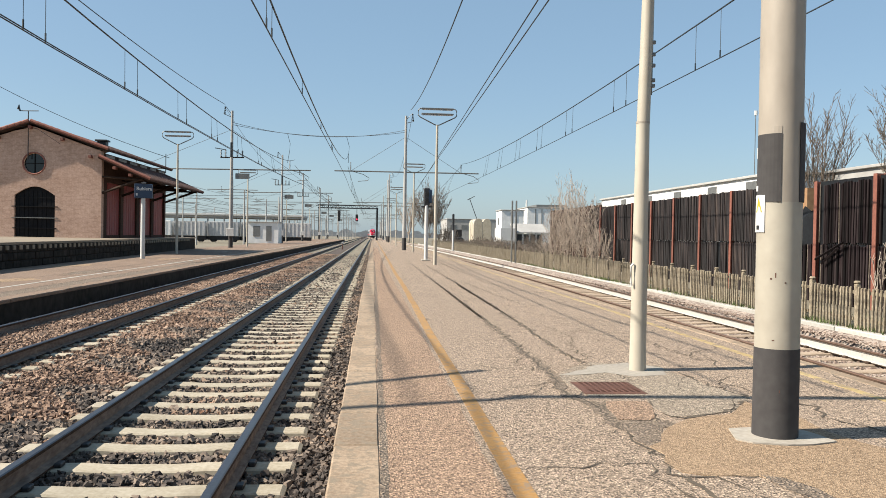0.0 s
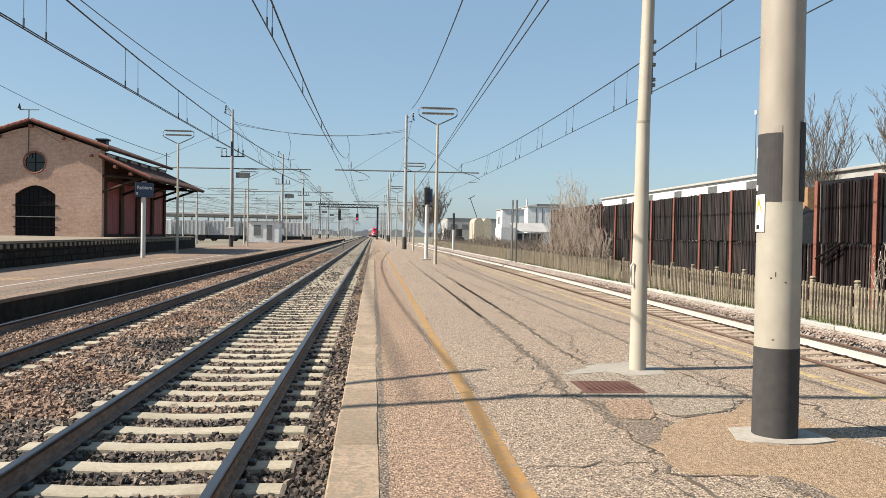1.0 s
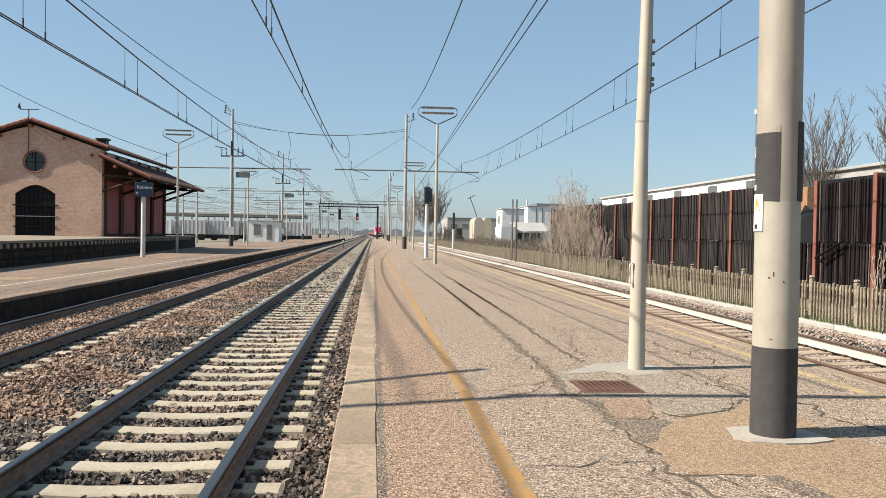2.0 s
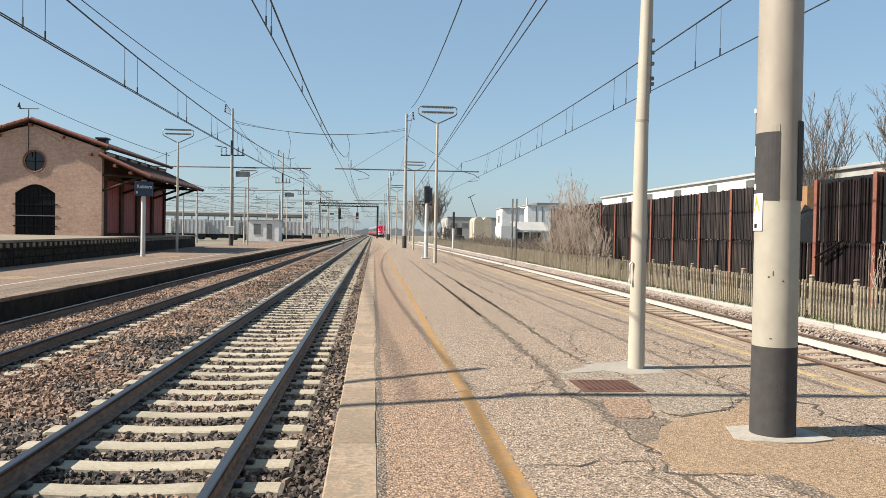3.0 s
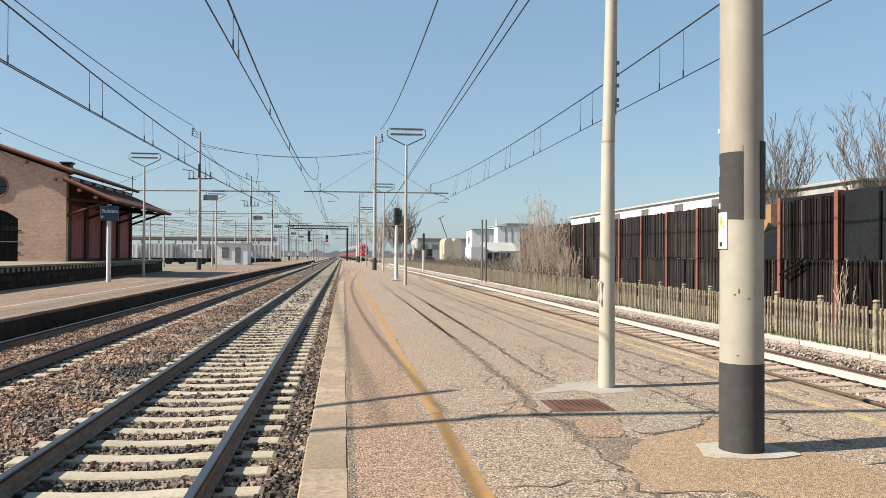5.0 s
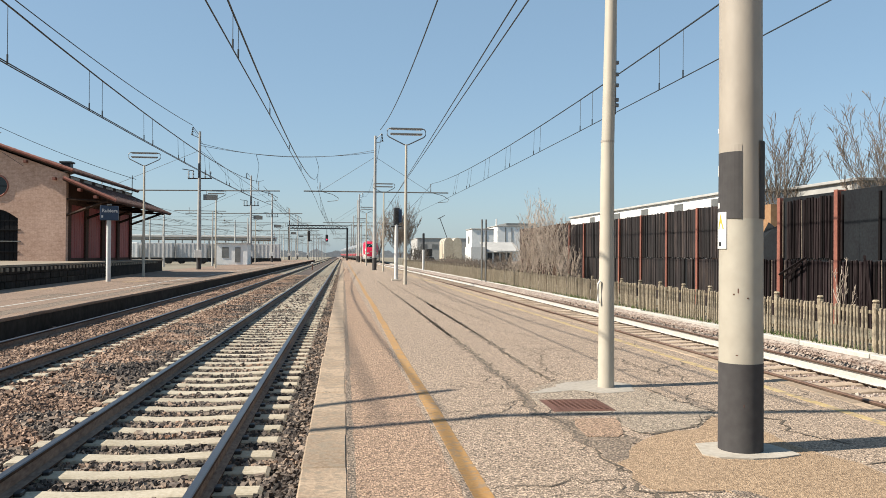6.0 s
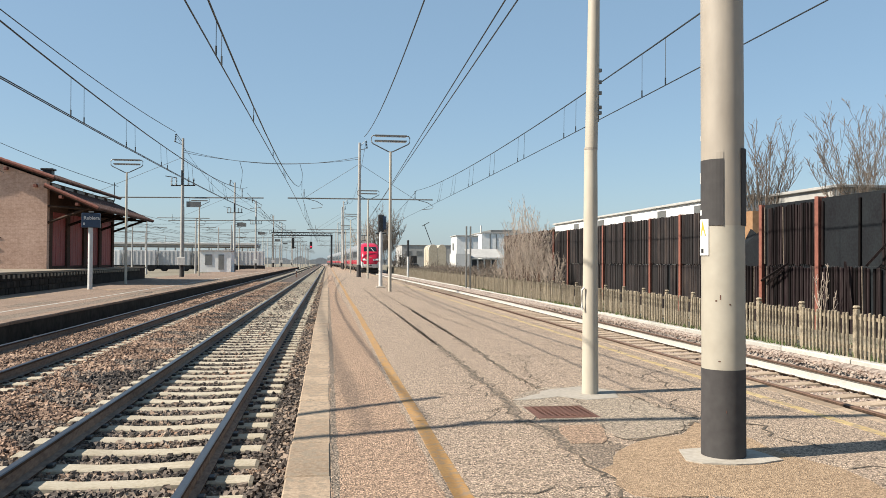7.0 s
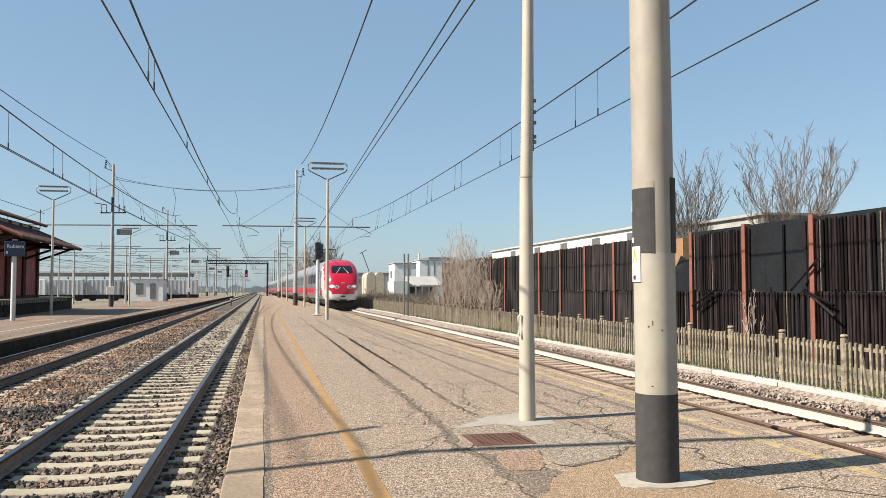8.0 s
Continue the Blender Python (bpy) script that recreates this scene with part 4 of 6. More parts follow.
def feeder(label, points, r=0.016):
    w = thing("feeder_cable", label, "overhead cable", group="feeder cables")
    (x0, y0, z0), (x1, y1, z1), sag = points
    pts = [(x0 + (x1 - x0) * i / 24, y0 + (y1 - y0) * i / 24, z0 + (z1 - z0) * i / 24 - sag * 4 * (i / 24) * (1 - i / 24)) for i in range(25)]
    part("cable", tube(B(), pts, r, 6), M["wire"], w)
    return w


def signal_post(at, height, label, slim=False):
    s = thing("signal", label, "railway signal", at, group="signals")
    part("post", shaft(B(), 0.11, 0.10, 0, height - 0.95, 14), M["white"], s, "", True)
    w = 0.11 if slim else 0.17
    part("head", box(B(), -w, w, -0.10, 0.12, height - (1.7 if slim else 1.0), height, 0.05), M["dark_metal"], s, "black signal head")
    if slim:
        return s
    bm = B()
    box(bm, -0.30, 0.30, -0.05, 0.05, height - 1.1, height - 1.02, 0.01)
    part("bracket", bm, M["dark_metal"], s)
    for k in range(2):
        part("hood", tube(B(), [(0, -0.10, height - 0.30 - 0.36 * k), (0, -0.28, height - 0.30 - 0.36 * k)], 0.10, 12), M["black"], s)
    bm = B()
    box(bm, 0.08, 0.30, -0.10, 0.10, height - 0.85, height - 0.1, 0.03)
    part("side_box", bm, M["sign_blue"], s)
    part("plinth", box(B(), -0.25, 0.25, -0.25, 0.25, -0.02, 0.08, 0.02), M["concrete"], s)
    return s


big_pole()
cream_pole()
lamps = platform_lamp((3.02, 39.3, 0), 6.8, "slim cream lamp post with a flat tubular lamp frame")
for x, y in ((3.45, 70.0), (2.95, 105.0), (3.0, 138.0), (3.0, 170.0)):
    copy_thing(lamps, pose(x, y, 0))
for x, y in ((-12.1, 51.5), (-12.35, 81.4), (-14.0, 133.0), (-13.5, 175)):
    copy_thing(lamps, pose(x, y, 0))
mast_right, mast_left = mast_line(77.0, 2.95, -12.85, True)
for y in (152.0, 168.0, 236.0, 300.0):
    copy_thing(mast_right, pose(2.9, y, 0))
for y in (118, 152.0, 200.0, 236.0, 300.0):
    copy_thing(mast_left, pose(-12.85, y - 2, 0))
signal_post((2.98, 45.6, 0), 4.1, "white signal post with a black head seen from behind")
signal_post((8.0, 81.0, SOIL), 4.3, "small white signal post with a dark head beside the fence", True)
signal_post((-14.2, 128.0, 0), 5.2, "white signal post with a tall dark head", True)

NEAR_LOOP = (16.3, 17.6, 22.6, 23.8, 28.9, 29.9, 34.4, 35.4, 39.8, 41.0, 46.0, 47.2, 52.3, 53.4)
NEAR_FAR = (8.6, 9.8, 13.7, 14.6, 19.1, 20.1, 24.2, 25.3, 29.2, 30.3, 35.0, 36.2, 41.5, 42.6, 48.0, 49.2)
FAR_PAIRS = [y + d for y in range(84, 165, 6) for d in (0.0, 1.25)]
wire_line("overhead_line", "overhead line above the loop track with paired droppers", (7.09, 7.6), (7.09, 8.36), (5.23, 5.80), (6.44, 8.28), 0.976, 6.5, 77.0, NEAR_LOOP, 0.0, 0.20, 3)
wire_line("overhead_line", "overhead line above the loop track behind the mast", (7.09, 7.09), (7.09, 7.09), (5.23, 5.23), (6.6, 6.44), 0.5, -60.0, 6.5)
wire_line("overhead_line", "overhead line above the main track", (-1.8, -2.3), (-1.8, -2.45), (4.73, 5.84), (5.67, 8.95), 1.69, 6.5, 77.0, (8.2, 9.2, 13.6, 14.3, 20.4, 27.8, 35.0, 36.0), 0.0, 0.12, 3)
wire_line("overhead_line", "overhead line above the far main track with paired droppers", (-5.68, -6.4), (-5.68, -7.2), (4.67, 5.85), (5.94, 8.12), 1.336, 6.5, 75.0, NEAR_FAR, 0.03, 0.396, 3)
wire_line("overhead_line", "overhead line above the far main track behind the mast", (-5.68, -5.68), (-5.68, -5.68), (4.66, 4.67), (6.0, 5.9), 0.5, -60.0, 6.5)
wire_line("overhead_line", "distant overhead line above the loop track", (7.6, 7.1), (8.36, 7.1), (5.8, 5.3), (8.2, 6.9), 1.0, 77.0, 168.0, FAR_PAIRS)
wire_line("overhead_line", "distant overhead line above the main track", (-2.3, -1.9), (-2.45, -1.9), (5.84, 5.2), (7.8, 6.9), 1.0, 77.0, 168.0, FAR_PAIRS)
wire_line("overhead_line", "distant overhead line above the far main track", (-6.4, -5.9), (-7.2, -5.9), (5.85, 5.2), (7.6, 6.9), 1.0, 75.0, 168.0, FAR_PAIRS)
wire_line("overhead_line", "thin overhead line far down the main track", (-1.9, -1.9), (-1.9, -1.9), (5.2, 5.1), (6.9, 6.9), 0.9, 168.0, 300.0)
wire_line("overhead_line", "thin overhead line far down the other main track", (-5.9, -5.9), (-5.9, -5.9), (5.2, 5.1), (6.9, 6.9), 0.9, 168.0, 300.0)
feeder("black overhead cable crossing above the island platform", ((2.53, 2.0, 5.5), (3.94, 77.0, 5.5), 0.0), 0.013)
feeder("black overhead cable crossing above the island platform", ((2.765, 2.0, 5.5), (3.84, 77.0, 5.5), 0.0), 0.013)
feeder("black feeder cable on the island platform masts", ((3.4, 5.0, 11.60), (3.4, 77.0, 13.29), 1.49), 0.028)
feeder("black feeder cable on the opposite platform masts", ((-13.2, 5.0, 12.18), (-13.5, 75.0, 12.95), 0.82), 0.024)
feeder("black feeder cable on the opposite platform masts", ((-13.5, 75.0, 12.7), (-13.5, 150.0, 12.7), 2.6))
feeder("black feeder cable on the island platform masts", ((3.55, 77.0, 12.9), (3.55, 152.0, 12.9), 2.6))
feeder("thin cable running to the goods shed roof", ((-32.0, 64.3, 14.1), (-15.72, 64.3, 7.05), 0.55), 0.022)


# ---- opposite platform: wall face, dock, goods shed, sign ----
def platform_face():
    f = thing("platform_wall", "stone wall under the opposite platform edge, darkened for soot and shade", "platform wall", kind="structure")
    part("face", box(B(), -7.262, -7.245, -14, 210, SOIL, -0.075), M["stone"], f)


def dock_x(y):
    return -12.45 - 0.0505 * (y - 24.0)


def loading_dock():
    d = thing("loading_dock", "raised stone loading dock with a pale coping", "loading dock", kind="structure")
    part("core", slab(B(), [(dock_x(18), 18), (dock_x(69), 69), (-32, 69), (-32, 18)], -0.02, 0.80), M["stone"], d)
    part("deck", slab(B(), [(dock_x(18) + 0.06, 17.9), (dock_x(69) + 0.06, 69.1), (-32, 69.1), (-32, 17.9)], 0.84, 0.93), M["deck"], d, "worn brown deck")
    rng = random.Random(4)
    shapes = []
    for w, h in ((0.55, 0.24), (0.42, 0.22), (0.7, 0.26), (0.36, 0.2)):
        bm = B()
        box(bm, 0, 0.07, 0.01, w - 0.015, 0.01, h - 0.015, 0.015)
        shapes.append((w, h, bm))
    made = {}
    z = 0.0
    for row, h in enumerate((0.28, 0.28, 0.24)):
        y = 20.0 + 0.2 * row
        while y < 52:
            k = rng.randrange(4)
            w = shapes[k][0]
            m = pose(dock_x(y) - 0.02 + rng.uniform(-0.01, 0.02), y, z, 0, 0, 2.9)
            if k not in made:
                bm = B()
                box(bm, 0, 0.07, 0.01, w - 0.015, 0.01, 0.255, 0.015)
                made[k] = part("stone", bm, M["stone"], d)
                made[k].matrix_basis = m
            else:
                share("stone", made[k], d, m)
            y += w
        z += h
    # brackets under the coping
    first = None
    y = 20.0
    while y < 66:
        m = pose(dock_x(y) + 0.0, y, 0.66)
        if first is None:
            first = part("coping_bracket", box(B(), 0, 0.09, 0, 0.22, 0, 0.16, 0.01), M["deck"], d)
            first.matrix_basis = m
        else:
            share("coping_bracket", first, d, m)
        y += 0.62


def goods_shed():
    X0, X1, Y0, Y1, Z0 = -24.0, -16.0, 49.5, 64.4, 0.93
    apex, eave = 7.45, 6.05
    s = thing("goods_shed", "brick goods shed with red tiled roof and deep canopy", "goods shed", (0, 0, 0))
    # gable wall with an arched door and a round window cut through
    cx, dw, dz, dr = -19.78, 1.14, 3.38, 0.52
    def arch(n=10):
        return [(cx - dw + 2 * dw * i / n, dz + dr * math.sin(math.pi * i / n)) for i in range(n + 1)]
    wall = B()
    def quad(pts, y, thick):
        a = [wall.verts.new((x, y, z)) for x, z in pts]
        b = [wall.verts.new((x, y + thick, z)) for x, z in pts]
        wall.faces.new(a)
        wall.faces.new(b[::-1])
        k = len(pts)
        for j in range(k):
            wall.faces.new((a[j], b[j], b[(j + 1) % k], a[(j + 1) % k]))
    top = lambda x: apex - (apex - eave) * abs(x + 20.0) / 4.0
    quad([(X0, Z0), (cx - dw, Z0), (cx - dw, top(cx - dw)), (X0, top(X0))], Y0, 0.4)
    quad([(cx + dw, Z0), (X1, Z0), (X1, top(X1)), (cx + dw, top(cx + dw))], Y0, 0.4)
    rc, rz, rr = -19.83, 5.25, 0.58
    ar = arch()
    # over the door, left and right of the round window
    circ = [(rc + rr * math.cos(a), rz + rr * math.sin(a)) for a in [math.pi * i / 12 for i in range(25)]]
    left_c = [p for p in circ[6:19]]
    right_c = [circ[i % 24] for i in list(range(18, 24)) + list(range(0, 7))]
    mid = len(ar) // 2
    quad(ar[:mid + 1] + left_c[::-1] + [(rc, top(rc)), (cx - dw, top(cx - dw))], Y0, 0.4)
    quad(ar[mid:] + [(cx + dw, top(cx + dw)), (-19.6, top(-19.6)), (rc, top(rc))] + right_c[::-1], Y0, 0.4)
    bmesh.ops.recalc_face_normals(wall, faces=wall.faces[:])
    part("gable_wall", wall, M["brick"], s, "pale brown brick gable")
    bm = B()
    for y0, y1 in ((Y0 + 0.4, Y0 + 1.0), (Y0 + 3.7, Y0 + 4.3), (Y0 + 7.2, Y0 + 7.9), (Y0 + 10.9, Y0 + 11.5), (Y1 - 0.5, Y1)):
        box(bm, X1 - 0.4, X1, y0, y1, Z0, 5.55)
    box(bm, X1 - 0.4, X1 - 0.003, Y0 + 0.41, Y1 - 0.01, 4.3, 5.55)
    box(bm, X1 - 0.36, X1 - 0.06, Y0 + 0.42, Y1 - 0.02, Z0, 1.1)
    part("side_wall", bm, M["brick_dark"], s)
    part("back_wall", box(B(), X0, X1 - 0.42, Y1 - 0.4, Y1, Z0, 5.6), M["brick"], s)
    part("rear_side_wall", box(B(), X0, X0 + 0.4, Y0 + 0.41, Y1 - 0.41, Z0, 5.9), M["brick"], s)
    part("clerestory", box(B(), X1 - 0.3, X1 - 0.05, Y0 + 0.42, Y1, 5.56, 6.0), M["wood_dark"], s, "dark timber clerestory boards")
    for i in range(6):
        part("clerestory_pane", box(B(), X1 - 0.04, X1 - 0.02, Y0 + 0.9 + i * 2.4, Y0 + 2.5 + i * 2.4, 5.62, 5.94), M["far_grey"], s)
    for y0, y1 in ((Y0 + 1.0, Y0 + 3.7), (Y0 + 4.3, Y0 + 7.2), (Y0 + 7.9, Y0 + 10.9), (Y0 + 11.5, Y1 - 0.5)):
        bm = B()
        box(bm, X1 - 0.22, X1 - 0.14, y0, y1, 1.1, 4.3)
        w = (y1 - y0) / 6
        door = part("sliding_door", bm, M["door_red"], s, "faded red boarded sliding door")
        for k in range(6):
            part("board", box(B(), X1 - 0.14, X1 - 0.11, y0 + k * w + 0.02, y0 + (k + 1) * w - 0.02, 1.12, 4.28), M["door_red"], door)
    # arched door leaves with straps
    bm = B()
    pts = [(cx - dw, Z0), (cx + dw, Z0)] + ar[::-1]
    a, b = [bm.verts.new((x, Y0 + 0.16, z)) for x, z in pts], [bm.verts.new((x, Y0 + 0.24, z)) for x, z in pts]
    bm.faces.new(a)
    bm.faces.new(b[::-1])
    arched = part("arched_door", bm, M["black_door"], s, "dark boarded double door")
    for k in range(9):
        part("board", box(B(), cx - dw + 0.02 + k * 0.252, cx - dw + 0.24 + k * 0.252, Y0 + 0.13, Y0 + 0.158, Z0 + 0.02, dz + 0.3 * math.sin(math.pi * (k + 0.5) / 9)), M["black_door"], arched)
    for z, m, over in ((3.25, "black_door", 0), (2.72, "black_door", 0.16), (2.06, "grey_metal", 0.16), (1.45, "black_door", 0.1)):
        part("strap_hinge", box(B(), cx - dw - over, cx + dw + over, Y0 - 0.03 if over else Y0 + 0.09, Y0 + 0.125, z - 0.025, z + 0.025), M[m], arched)
    bm = B()
    tube(bm, [(rc, Y0 + 0.13, rz), (rc, Y0 + 0.2, rz)], rr, 28)
    pane = part("round_window", bm, M["dark_glass"], s, "round dark window with iron bars")
    bm = B()
    box(bm, rc - 0.02, rc + 0.02, Y0 + 0.08, Y0 + 0.125, rz - rr, rz + rr)
    box(bm, rc - rr, rc + rr, Y0 + 0.09, Y0 + 0.124, rz - 0.02, rz + 0.02)
    part("glazing_bar", bm, M["black_door"], pane)
    bm = B()
    tube(bm, [(rc + (rr + 0.05) * math.cos(t), Y0 - 0.01, rz + (rr + 0.05) * math.sin(t)) for t in [2 * math.pi * i / 24 for i in range(25)]], 0.05, 6, False)
    part("brick_ring", bm, M["roof_tile"], s)
    # roofs: sheets of tile courses with a rounded edge row
    def roof(name, xa, za, xb, zb, y0, y1, label):
        bm = B()
        n = Vector((-(zb - za), 0, xb - xa)).normalized() * (1 if xb > xa else -1)
        def P(u, y, h):
            return (xa + (xb - xa) * u + n.x * h, y, za + (zb - za) * u + n.z * h)
        vs = [bm.verts.new(P(u, y, h)) for h in (0, 0.10) for u, y in ((0, y0), (1, y0), (1, y1), (0, y1))]
        for f in ((3, 2, 1, 0), (4, 5, 6, 7), (0, 1, 5, 4), (1, 2, 6, 5), (2, 3, 7, 6), (3, 0, 4, 7)):
            bm.faces.new([vs[i] for i in f])
        length = math.hypot(xb - xa, zb - za)
        r = part(name, bm, M["wood_dark"], s, label)
        tiles = B()
        y = y0
        while y < y1:
            tube(tiles, [P(0, y, 0.13), P(1.01, y, 0.13)], 0.085, 6)
            y += 0.24
        tagged(part("roof_tiles", tiles, M["roof_dark"], r), kind="stuff")
        verge = B()
        k = int(length / 0.38)
        for i in range(k):
            tube(verge, [P(i / k, y0 - 0.02, 0.16 + 0.02), P((i + 1.12) / k, y0 - 0.02, 0.16)], 0.10, 7)
        part("verge_tile", verge, M["roof_tile"], r)
        return r
    roof("main_roof", -20.0, 7.55, -15.65, 6.05, Y0 - 0.26, Y1 + 0.3, "dark boarded roof with red clay tiles")
    roof("main_roof_rear", -20.0, 7.55, -24.4, 6.03, Y0 - 0.26, Y1 + 0.3, "dark boarded roof with red clay tiles")
    roof("canopy", -16.15, 5.62, -13.25, 4.35, Y0 - 0.24, Y1 + 0.25, "sloping canopy on timber struts with red clay tiles")
    for y in (Y0 + 0.1, Y0 + 3.9, Y0 + 7.5, Y0 + 11.2, Y1 - 0.3):
        bm = B()
        tube(bm, [(X1, y, 3.6), (-13.7, y, 4.48)], 0.08, 4)
        tube(bm, [(X1, y, 4.55), (-13.6, y, 4.42)], 0.07, 4)
        part("strut", bm, M["wood_dark"], s)
    for x, z in ((-16.6, 5.72), (-15.2, 5.08), (-14.3, 4.68), (-18.2, 6.68), (-20.0, 7.35), (-21.8, 6.7)):
        part("purlin_end", box(B(), x - 0.09, x + 0.09, Y0 - 0.30, Y0 + 0.1, z - 0.09, z + 0.07, 0.01), M["red_post"], s)
    bm = B()
    tube(bm, [(-20.12, Y0 - 0.15, 5.5), (-20.12, Y0 - 0.15, 8.3)], 0.03, 6)
    tube(bm, [(-20.6, Y0 - 0.15, 8.27), (-19.55, Y0 - 0.15, 8.29)], 0.028, 6)
    tube(bm, [(-20.6, Y0 - 0.15, 8.27), (-20.66, Y0 - 0.15, 8.6), (-20.72, Y0 - 0.15, 8.35)], 0.05, 6)
    tube(bm, [(-20.5, Y0 - 0.2, 7.35), (-19.6, Y0 - 0.2, 7.25), (-18.3, Y0 - 0.2, 6.4)], 0.012, 5)
    part("wire_bracket", bm, M["dark_metal"], s, "iron bracket with insulators")
    part("cable_bracket", tube(B(), [(-16.0, Y1 - 0.1, 5.9), (-16.0, Y1 - 0.1, 7.35)], 0.03, 6), M["dark_metal"], s)
    bm = B()
    box(bm, -19.0, -18.4, 57.7, 58.3, 6.95, 7.5, 0.02)
    box(bm, -19.1, -18.3, 57.6, 58.4, 7.5, 7.62, 0.02)
    part("roof_vent", bm, M["dark_metal"], s)


def name_text(body, size, at, parent, mat, label=""):
    cu = bpy.data.curves.new("lettering", 'FONT')
    cu.body, cu.size, cu.extrude, cu.align_x, cu.offset = body, size, 0.004, 'CENTER', 0.006
    tmp = bpy.data.objects.new("lettering", cu)
    scene.collection.objects.link(tmp)
    dg = bpy.context.evaluated_depsgraph_get()
    me = bpy.data.meshes.new_from_object(tmp.evaluated_get(dg))
    bpy.data.objects.remove(tmp)
    me.materials.clear()
    me.materials.append(mat)
    ob = new("lettering", me)
    ob.parent = parent
    ob.matrix_basis = at
    return ob


def station_sign():
    s = thing("station_sign", "dark blue station name board on a white post", "sign", (-11.62, 42.3, 0), 0)
    part("post", shaft(B(), 0.115, 0.105, 0, 3.1, 16), M["white"], s, "white steel post", True)
    board = part("board", box(B(), -0.43, 0.43, -0.14, 0.14, 3.06, 3.78, 0.02), M["sign_blue"], s, "dark blue lit sign box")
    board.matrix_basis = pose(0.02, 0, 0, 0, 0, 12)
    name_text("Rubiera", 0.235, pose(0.03, -0.146, 3.46, 90), board, M["white"])
    part("lamp_hood", box(B(), -0.1, 0.12, -0.3, -0.1, 3.79, 3.86, 0.01), M["grey_metal"], board)
    part("side_bar", box(B(), -0.36, -0.28, -0.150, -0.142, 3.18, 3.30), M["white"], board)


platform_face()
loading_dock()
goods_shed()
station_sign()


# ---- beyond the loop track: verge, fence, noise wall ----
def verge():
    bm = B()
    box(bm, 8.52, 60, -14, 320, SOIL - 0.05, -0.10)
    tagged(part("verge", bm, M["ground"]), "dry earth strip behind the fence", "verge", kind="structure")
    k = thing("kerb", "whitewashed concrete kerb along the fence", "kerb", kind="structure")
    first = None
    y = 4.0
    rng = random.Random(8)
    while y < 150:
        m = pose(8.33 + rng.uniform(-0.012, 0.012), y, rng.uniform(-0.012, 0.01))
        if first is None:
            first = part("kerb_stone", box(B(), 0, 0.19, 0, 1.98, SOIL, -0.075, 0.015), M["kerb"], k)
            first.matrix_basis = m
        else:
            share("kerb_stone", first, k, m)
        y += 2.0
    rng = np.random.default_rng(5)
    bm = B()
    for i in range(5200):
        y = 8 + 44 * rng.random() ** 1.6
        x = 8.36 + abs(rng.normal(0, 0.22)) + (rng.random() < 0.3) * rng.random() * 2.3
        clump = math.sin(y * 0.7) * math.sin(y * 0.23 + 1)
        if rng.random() > 0.45 + 0.5 * clump:
            continue
        h, a, w = rng.uniform(0.03, 0.12), rng.uniform(0, 6.28), 0.012
        z = -0.09 if x > 8.52 else -0.05
        bx, by = math.cos(a) * w, math.sin(a) * w
        lean = rng.normal(0, 0.03, 2)
        bm.faces.new([bm.verts.new(p) for p in ((x - bx, y - by, z - 0.02), (x + bx, y + by, z - 0.02), (x + lean[0], y + lean[1], z + h))])
    tagged(part("grass", bm, M["grass"]), "short green weeds along the fence foot", "grass", kind="stuff")


